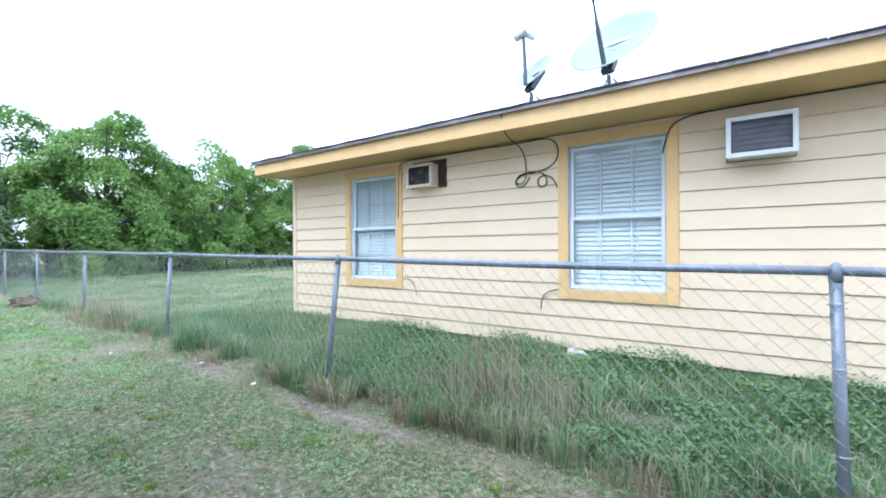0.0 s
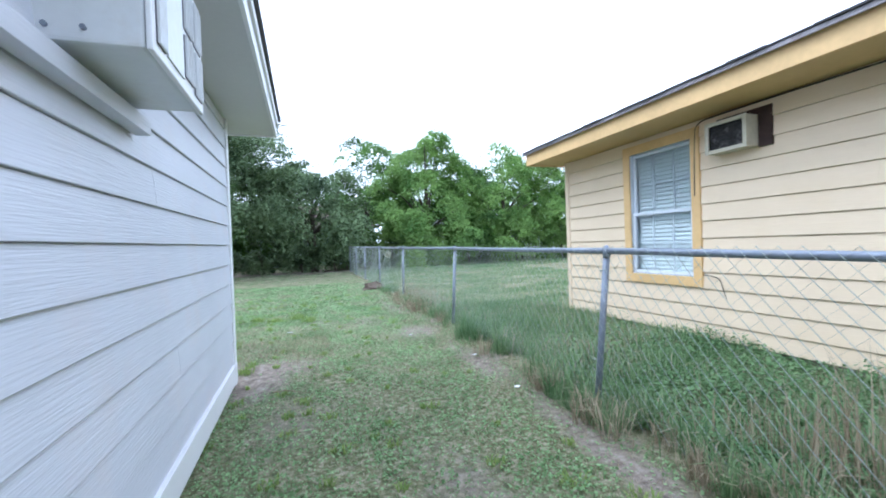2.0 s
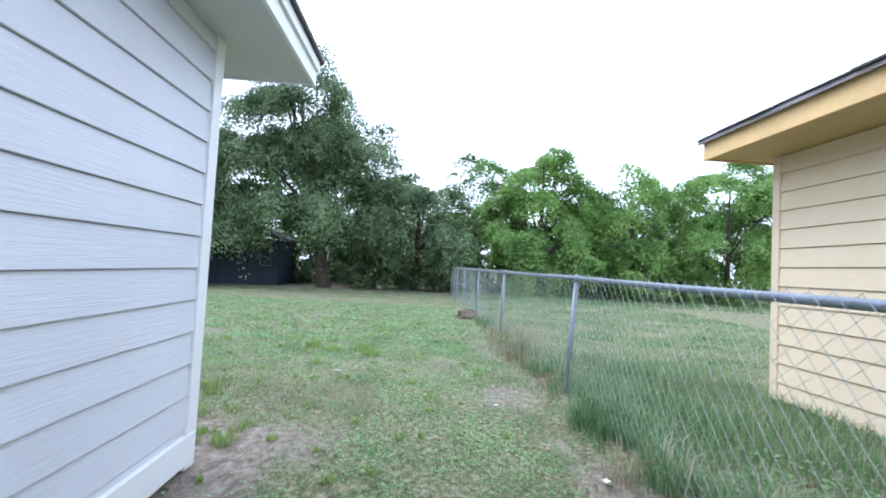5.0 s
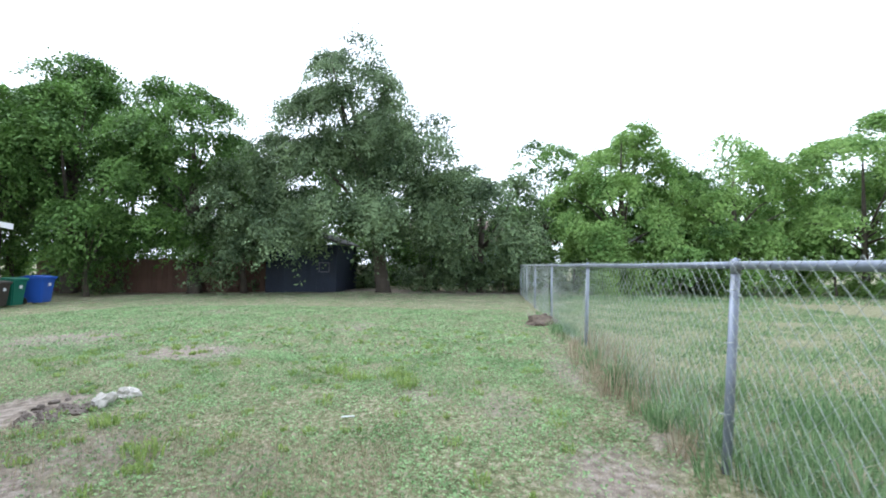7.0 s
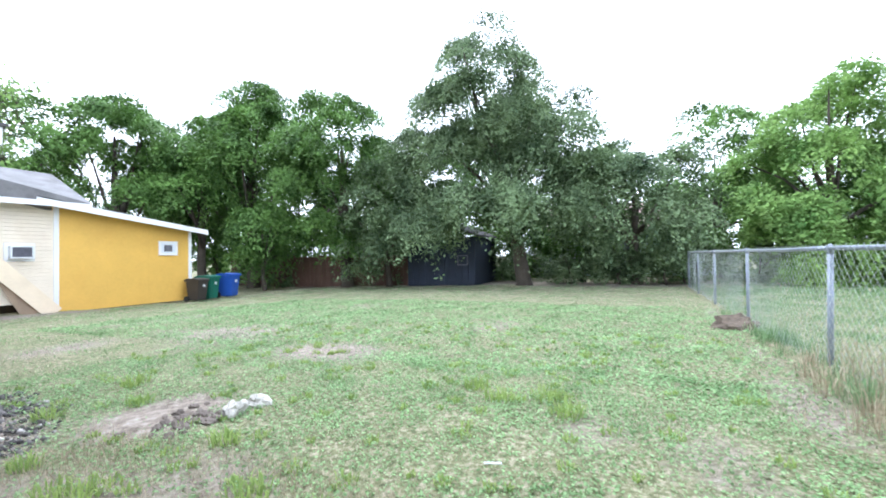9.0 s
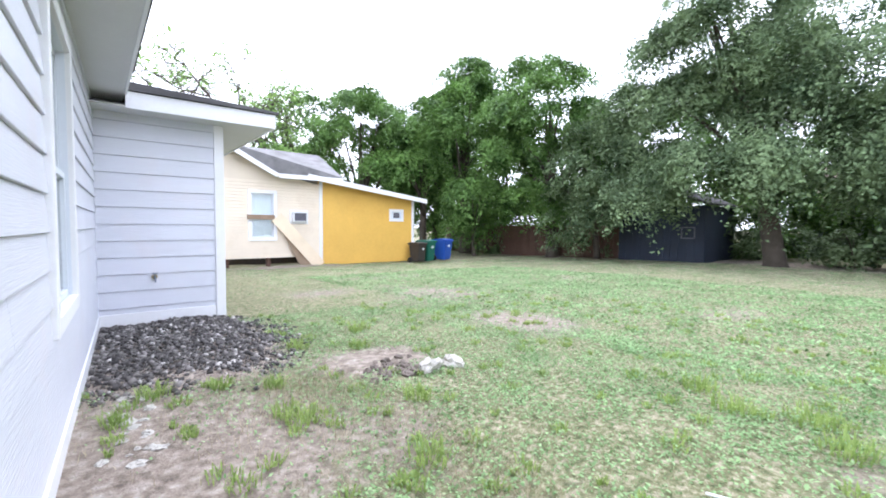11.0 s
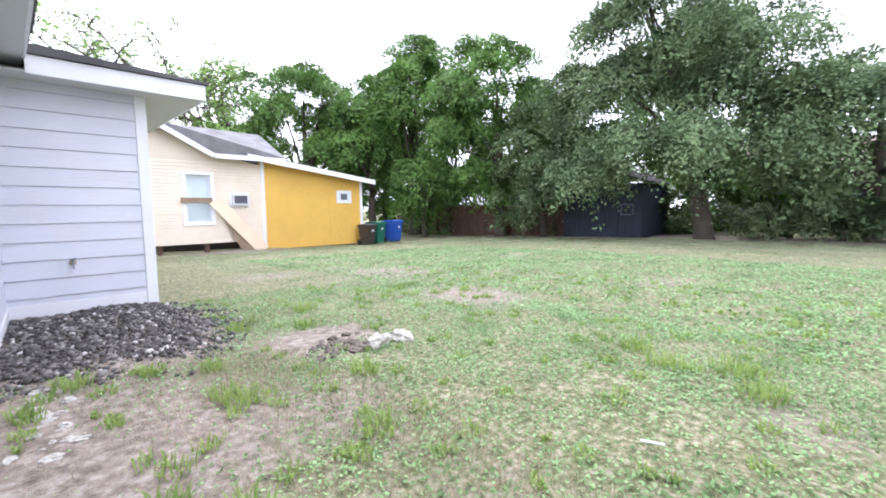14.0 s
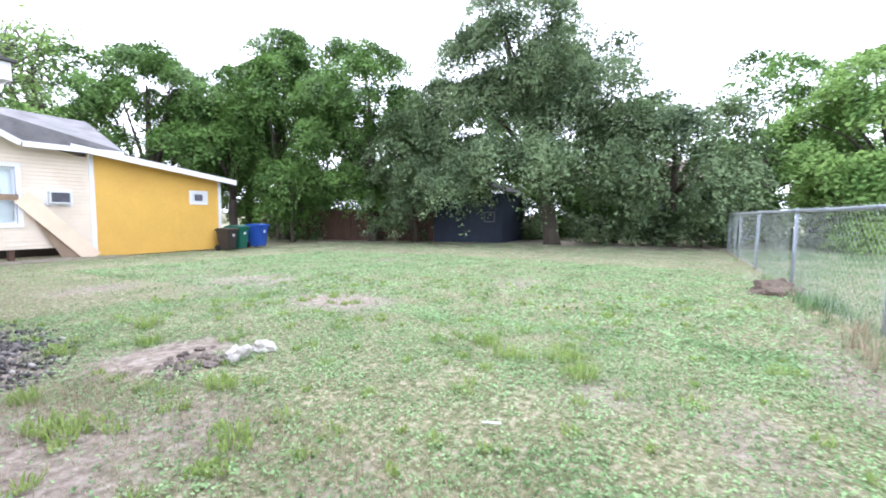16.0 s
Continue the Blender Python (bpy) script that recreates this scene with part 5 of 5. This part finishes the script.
# undergrowth along the back line
for i, (x, y, h, r) in enumerate(((-24.8, -0.8, 2.2, 1.2), (-25.0, 1.0, 2.4, 1.3), (-24.6, 2.9, 2.6, 1.2), (-25.2, -3.9, 2.0, 1.1), (-23.8, -9.6, 2.3, 1.1), (-24.4, -10.8, 2.6, 1.3), (-23.6, -17.5, 2.6, 1.4), (-23.2, -1.2, 1.2, 0.9), (-23.4, 0.6, 1.5, 1.0), (-23.4, 2.2, 1.6, 1.0), (-24.2, -14.2, 1.6, 1.2), (-22.8, -16.2, 1.7, 1.2), (-25.6, 5.6, 2.2, 1.5), (-26.2, 9.6, 2.0, 1.5), (-26.5, 14.5, 2.2, 1.8), (-27.5, 20.5, 2.4, 2.0), (-28.5, 26.0, 2.4, 2.4), (-26.5, 3.6, 2.4, 1.3))):
    tree(x, y, h, (r * 0.8, r * 1.1, h * 0.5), 240, 14, 0.12, M_LEAF_D if x > -26 else M_LEAF_M, 60 + i, "dark tangled undergrowth below the trees", 0.04, (0, 0), low=-1, clump=(0.35, 0.65), name="bush", limbs=5)
for i, (x, y, h, r) in enumerate(((-26.8, -4.6, 4.2, 1.7), (-26.6, -7.4, 4.6, 1.9), (-27.0, -10.4, 5.0, 2.0), (-26.6, -13.4, 5.2, 2.0), (-26.8, -16.4, 5.2, 2.0), (-26.4, -19.4, 5.0, 2.0))):
    tree(x, y, h, (r * 0.9, r * 1.1, h * 0.5), 240, 30, 0.15, M_LEAF_M, 140 + i, "dense dark shrub behind the board fence", 0.06, (0, 0), low=-1, clump=(0.5, 0.9), name="bush", limbs=5)
for i, (x, y, h, r) in enumerate(((-24.3, 6.6, 3.0, 1.4), (-24.4, 9.9, 2.8, 1.5), (-24.8, 13.2, 2.8, 1.5), (-25.0, 16.6, 3.0, 1.7))):
    tree(x, y, h, (r, r * 1.2, h * 0.48), 300, 26, 0.13, M_LEAF_L if i != 1 else M_LEAF_M, 120 + i, "leafy green shrub below the light trees", 0.05, (0, 0), low=-1, clump=(0.4, 0.75), name="bush", limbs=5)


def bare_tree(x, y, h, seed, label):
    """A thinly leaved tree whose branches show against the sky."""
    rg = np.random.RandomState(seed)
    th = empty("tree", pose(x, y, float(rise(x, y))), label, "tree")
    b = bmesh.new()
    tips = []

    def grow(p, d, length, r, depth):
        pts = [p]
        for _ in range(3):
            d = (d + Vector(rg.normal(size=3) * 0.2) + Vector((0, 0, 0.03))).normalized()
            pts.append(pts[-1] + d * length / 3)
        tube(b, pts, [r, r * 0.85, r * 0.72, r * 0.55], 5, cap=False)
        if depth == 0:
            tips.extend(pts[1:])
            return
        for _ in range(3 if depth > 1 else 4):
            nd = (d + Vector(rg.normal(size=3) * 0.62)).normalized()
            grow(pts[rg.randint(2, 4)], nd, length * rg.uniform(0.6, 0.85), max(0.018, r * 0.62), depth - 1)

    grow(Vector((0, 0, -0.2)), Vector((0, 0, 1)), h * 0.36, 0.22, 5)
    part("trunk", b, M_BARK, th)
    pts = np.array([tuple(p) for p in tips])
    pos = np.repeat(pts, 4, axis=0) + rg.normal(size=(len(pts) * 4, 3)) * 0.22
    N = len(pos)
    t = rg.normal(size=(N, 3)) * 0.06
    s = rg.normal(size=(N, 3)) * 0.035
    co = np.stack([pos - t, pos + s, pos + t, pos - s], 1).reshape(-1, 3)
    raw("crown", co, np.arange(4 * N).reshape(-1, 4), M_LEAF_L, th)


bare_tree(-13.0, -25.0, 12.5, 3, "thin spreading tree with sparse leaves behind the cottage")
bare_tree(-15.4, -26.0, 12.0, 9, "spreading half-leaved tree behind the cottage roof")
bare_tree(-9.5, -26.0, 12.0, 4, "thin spreading tree with sparse new leaves")
tree(-13.2, -22.5, 5.4, (1.8, 2.2, 1.6), 260, 30, 0.18, M_LEAF_L, 70, "small bright green tree behind the cottage roof", 0.12, (0, 0))

# ---- grass ----


def leaflets(name, n, area, size, material, seed, keep, label, lift=0.0):
    """Low broad weed leaves lying among the grass, in loose patches."""
    rg = np.random.RandomState(seed)
    x, y = rg.uniform(area[0], area[1], n), rg.uniform(area[2], area[3], n)
    patch = np.sin(3.7 * x + 2 * np.sin(2.9 * y)) * np.sin(4.1 * y + 1.3 * np.sin(3.3 * x)) + 0.5 * np.sin(11 * x + 3 * y) * np.sin(9 * y)
    k = keep(x, y, rg) & (rg.rand(n) > np.clip(bare(x, y) * 1.6 - 0.1, 0, 0.98)) & (rg.rand(n) < 0.62 + 0.38 * patch)
    x, y = x[k], y[k]
    N = len(x)
    a = rg.uniform(0, 2 * np.pi, N)
    tip = rg.normal(0, 0.45, N)
    roll = rg.normal(0, 0.4, N)
    L = size * rg.uniform(0.5, 1.3, N)
    z = rise(x, y) + rg.uniform(0.004, 0.028, N) + lift * rg.rand(N) ** 0.7 * (0.65 + 0.35 * np.sin(4.3 * x + 2 * y) * np.sin(5.1 * y))
    t = np.stack([np.cos(a) * np.cos(tip), np.sin(a) * np.cos(tip), np.sin(tip)], 1)
    s = np.stack([-np.sin(a) * np.cos(roll), np.cos(a) * np.cos(roll), np.sin(roll)], 1)
    c = np.stack([x, y, z], 1)
    co = np.stack([c - t * L[:, None] * 0.5, c + s * L[:, None] * 0.33, c + t * L[:, None] * 0.5, c - s * L[:, None] * 0.33], 1).reshape(-1, 3)
    return tagged(raw(name, co, np.arange(4 * N).reshape(-1, 4), material), label, "weeds", kind="stuff")


def blades(name, n, area, length, width, material, seed, keep=None, lean=0.6, label="", joints=2):
    """Many single grass blades, thinned out where the soil is bare."""
    rg = np.random.RandomState(seed)
    x = rg.uniform(area[0], area[1], n)
    y = rg.uniform(area[2], area[3], n)
    k = rg.rand(n) > np.clip(bare(x, y) * 1.25 - 0.1, 0, 0.96)
    if keep is not None:
        k &= keep(x, y, rg)
    x, y = x[k], y[k]
    N = len(x)
    tall = 0.75 + 0.35 * np.sin(3.1 * x + 1.1 * np.sin(2.3 * y)) * np.sin(2.7 * y + 0.5 * x)
    L = length * rg.uniform(0.45, 1.2, N) * tall
    z = rise(x, y) - 0.004
    a = rg.uniform(0, 2 * np.pi, N)
    le = np.abs(rg.normal(0, lean, N))
    dx, dy = np.cos(a) * np.sin(le), np.sin(a) * np.sin(le)
    up = np.cos(le)
    b = a + np.pi / 2 + rg.normal(0, 0.5, N)
    w = width * rg.uniform(0.6, 1.3, N)
    wx, wy = np.cos(b) * w / 2, np.sin(b) * w / 2
    p0 = np.stack([x - wx, y - wy, z], 1)
    p1 = np.stack([x + wx, y + wy, z], 1)
    mx, my, mz = x + dx * L * 0.45, y + dy * L * 0.45, z + up * L * 0.62
    p2 = np.stack([mx + wx * 0.8, my + wy * 0.8, mz], 1)
    p3 = np.stack([mx - wx * 0.8, my - wy * 0.8, mz], 1)
    tip = np.stack([x + dx * L * 1.15, y + dy * L * 1.15, z + up * L * 0.92], 1)
    if joints == 1:
        co = np.stack([p0, p1, tip], 1).reshape(-1, 3)
        fa = np.arange(3 * N).reshape(-1, 3)
    else:
        co = np.stack([p0, p1, p2, p3, tip], 1).reshape(-1, 3)
        i = np.arange(N)[:, None] * 5
        fa = np.concatenate([i + np.array([[0, 1, 2]]), i + np.array([[0, 2, 3]]), i + np.array([[3, 2, 4]])], 1).reshape(-1, 3)
    return tagged(raw(name, co, fa, material), label, "grass", kind="stuff")


def yard(x, y, rg):
    inside = (y < 0.02) & (x > -5.5)
    wing = (y < -4.9) & (x > -6.85)
    rub = ((x + 6.15) / 0.95) ** 2 + ((y + 3.75) / 1.45) ** 2 < 0.9
    cott = (y < -13.3) & (x > -15.7)
    return ~(inside | wing | rub | cott)


blades("lawn_grass", 260000, (-11.5, 1.5, -5.0, 2.75), 0.03, 0.007, M_LAWN, 1, yard, 1.05, "short patchy lawn of grass and weeds", 1)
blades("lawn_grass", 260000, (-23, -8.5, -13.5, 2.75), 0.04, 0.014, M_LAWN, 2, yard, 1.0, "short mown lawn at the back of the yard", 1)
leaflets("lawn_weeds", 300000, (-10.0, 0.5, -4.6, 2.7), 0.023, M_CLOVER, 21, yard, "low broad-leaved weeds in the lawn")
leaflets("lawn_weeds", 90000, (-16.0, -9.5, -9.0, 2.7), 0.04, M_CLOVER, 22, yard, "low broad-leaved weeds further back")
blades("lawn_grass", 50000, (-14, -5.5, -13.5, -4.5), 0.04, 0.013, M_LAWN, 3, yard, 1.0, "short lawn by the cottage", 1)


def tufts(name, places, per, length, width, material, seed, label):
    """Round tufts of upright blades at the given places and sizes."""
    rg = np.random.RandomState(seed)
    co = []
    for x, y, r in places:
        for _ in range(int(per * (0.4 + r * 6))):
            a, d = rg.uniform(0, 6.28), r * rg.rand() ** 0.6
            px, py = x + d * math.cos(a), y + d * math.sin(a)
            L = length * rg.uniform(0.5, 1.2) * (0.6 + 4 * r)
            out = rg.uniform(0.2, 1.0)
            b_ = a + rg.normal() * 0.8
            w = width * rg.uniform(0.6, 1.3)
            sx, sy = -math.sin(b_) * w / 2, math.cos(b_) * w / 2
            z = float(rise(px, py))
            mx, my = px + math.cos(b_) * L * 0.35 * out, py + math.sin(b_) * L * 0.35 * out
            tx, ty = px + math.cos(b_) * L * 0.9 * out, py + math.sin(b_) * L * 0.9 * out
            co += [(px - sx, py - sy, z), (px + sx, py + sy, z), (mx + sx, my + sy, z + L * 0.65), (mx - sx, my - sy, z + L * 0.65), (tx, ty, z + L * (1 - 0.35 * out))]
    co = np.array(co)
    i = np.arange(len(co) // 5)[:, None] * 5
    fa = np.concatenate([i + np.array([[0, 1, 2]]), i + np.array([[0, 2, 3]]), i + np.array([[3, 2, 4]])], 1).reshape(-1, 3)
    return tagged(raw(name, co, fa, material), label, "weeds", kind="stuff")


rgw = np.random.RandomState(77)
wx, wy = rgw.uniform(-12.5, -0.5, 480), rgw.uniform(-4.8, 2.3, 480)
okw = yard(wx, wy, rgw)
tufts("weed_tufts", [(float(a), float(b_), float(c)) for a, b_, c in zip(wx[okw], wy[okw], rgw.uniform(0.02, 0.085, 480))], 46, 0.06, 0.008, M_WEED, 4, "bright green weed tufts in the lawn")
tufts("grass_tufts", [(-6.55, -1.35, 0.1), (-6.5, -1.5, 0.08), (-6.0, -0.6, 0.08), (-5.9, -2.3, 0.1), (-6.3, -2.2, 0.08), (-6.6, -2.0, 0.08), (-5.68, -1.95, 0.07), (-7.1, -2.9, 0.1), (-6.9, -0.55, 0.12), (-6.2, -0.35, 0.1), (-5.7, 0.1, 0.08), (-7.3, -1.2, 0.1), (-8.9, 0.55, 0.14), (-8.6, 0.75, 0.13), (-8.75, 0.2, 0.13), (-9.0, -0.1, 0.12), (-7.6, -2.6, 0.1), (-7.9, -3.2, 0.12)], 80, 0.1, 0.008, M_WEED, 5, "taller grass tufts on bare soil")
blades("tall_grass", 110000, (-9.5, 5.0, 2.95, 4.75), 0.21, 0.0058, M_TALL, 5, lambda x, y, rg: (rg.rand(len(x)) < 0.75 + 0.3 * np.sin(5 * x) * np.sin(6 * y)) & (rg.rand(len(x)) < np.clip((x + 9.5) / 2.5, 0, 1)), 0.85, "tall unmown grass in front of the yellow house")
leaflets("broad_weeds", 100000, (-5.5, 4.0, 2.85, 4.7), 0.034, M_IVY, 23, lambda x, y, rg: rg.rand(len(x)) < np.clip((x + 5.5) / 3.0, 0.1, 1), "dense broad-leaved weeds in front of the yellow house", 0.2)
blades("meadow_grass", 130000, (-24, -6.5, 2.95, 11.0), 0.09, 0.013, M_TALL, 6, lambda x, y, rg: (x < -6.7) | (y < 4.6), 0.6, "unmown grass on the neighbouring lot", 1)
blades("meadow_grass", 40000, (-40, -20, 4.0, 28.0), 0.18, 0.04, M_TALL, 7, None, 0.6, "unmown grass on the far lot", 1)
blades("fence_grass", 13000, (-16, 2.5, 2.66, 3.05), 0.24, 0.008, M_TALL, 8, lambda x, y, rg: np.sin(2.9 * x) + np.sin(7.3 * x + 2) + rg.normal(size=len(x)) * 0.5 > 0.1, 0.4, "long grass growing through the chain-link fence")
blades("dead_stalks", 800, (-14, 2.0, 2.7, 3.6), 0.5, 0.006, M_STRAW, 9, lambda x, y, rg: (np.sin(1.7 * x + 1) + np.sin(4.1 * x) > 0.2) & (rg.rand(len(x)) < 0.45), 0.5, "dry tan stalks along the fence")
blades("dead_stalks", 480, (-10.3, -7.6, 2.66, 3.2), 0.6, 0.005, M_STRAW, 10, None, 0.3, "dry tan stalks beside a fence post")
blades("dead_straw", 16000, (-7.2, -5.5, -2.4, 1.0), 0.12, 0.004, M_STRAW, 12, yard, 1.3, "dry straw scattered on bare soil", 1)
blades("dead_straw", 9000, (-14, 1.5, 2.2, 2.85), 0.12, 0.005, M_STRAW, 13, None, 1.2, "dry straw along the fence line", 1)
blades("dead_stalks", 420, (-2.7, -1.3, 2.9, 3.4), 0.75, 0.006, M_STRAW, 14, None, 0.25, "dry seed stalks behind the fence")
blades("fence_grass", 5000, (-3.9, -3.1, 2.6, 3.05), 0.26, 0.007, M_TALL, 15, None, 0.6, "grass clump round a leaning post")
rgf = np.random.RandomState(91)
fx = rgf.uniform(-9.5, 1.5, 70)
tufts("fence_tufts", [(float(a), 2.72 + float(b_), float(c)) for a, b_, c in zip(fx, rgf.uniform(-0.08, 1.3, 70) * rgf.rand(70), rgf.uniform(0.05, 0.13, 70))], 75, 0.3, 0.007, M_TALL, 16, "long grass clumps at the fence foot")
dx_, dr_ = rgf.uniform(-11.0, 0.5, 26), rgf.uniform(0.05, 0.12, 26)
tufts("dead_tufts", [(float(a), 2.7 + float(b_), float(c)) for a, b_, c in zip(dx_, rgf.normal(0, 0.07, 26), dr_)] + [(-2.1, 2.74, 0.14), (-1.9, 2.7, 0.13), (-1.6, 2.76, 0.13)], 46, 0.26, 0.0055, M_STRAW, 17, "dry grass clumps at the fence foot")
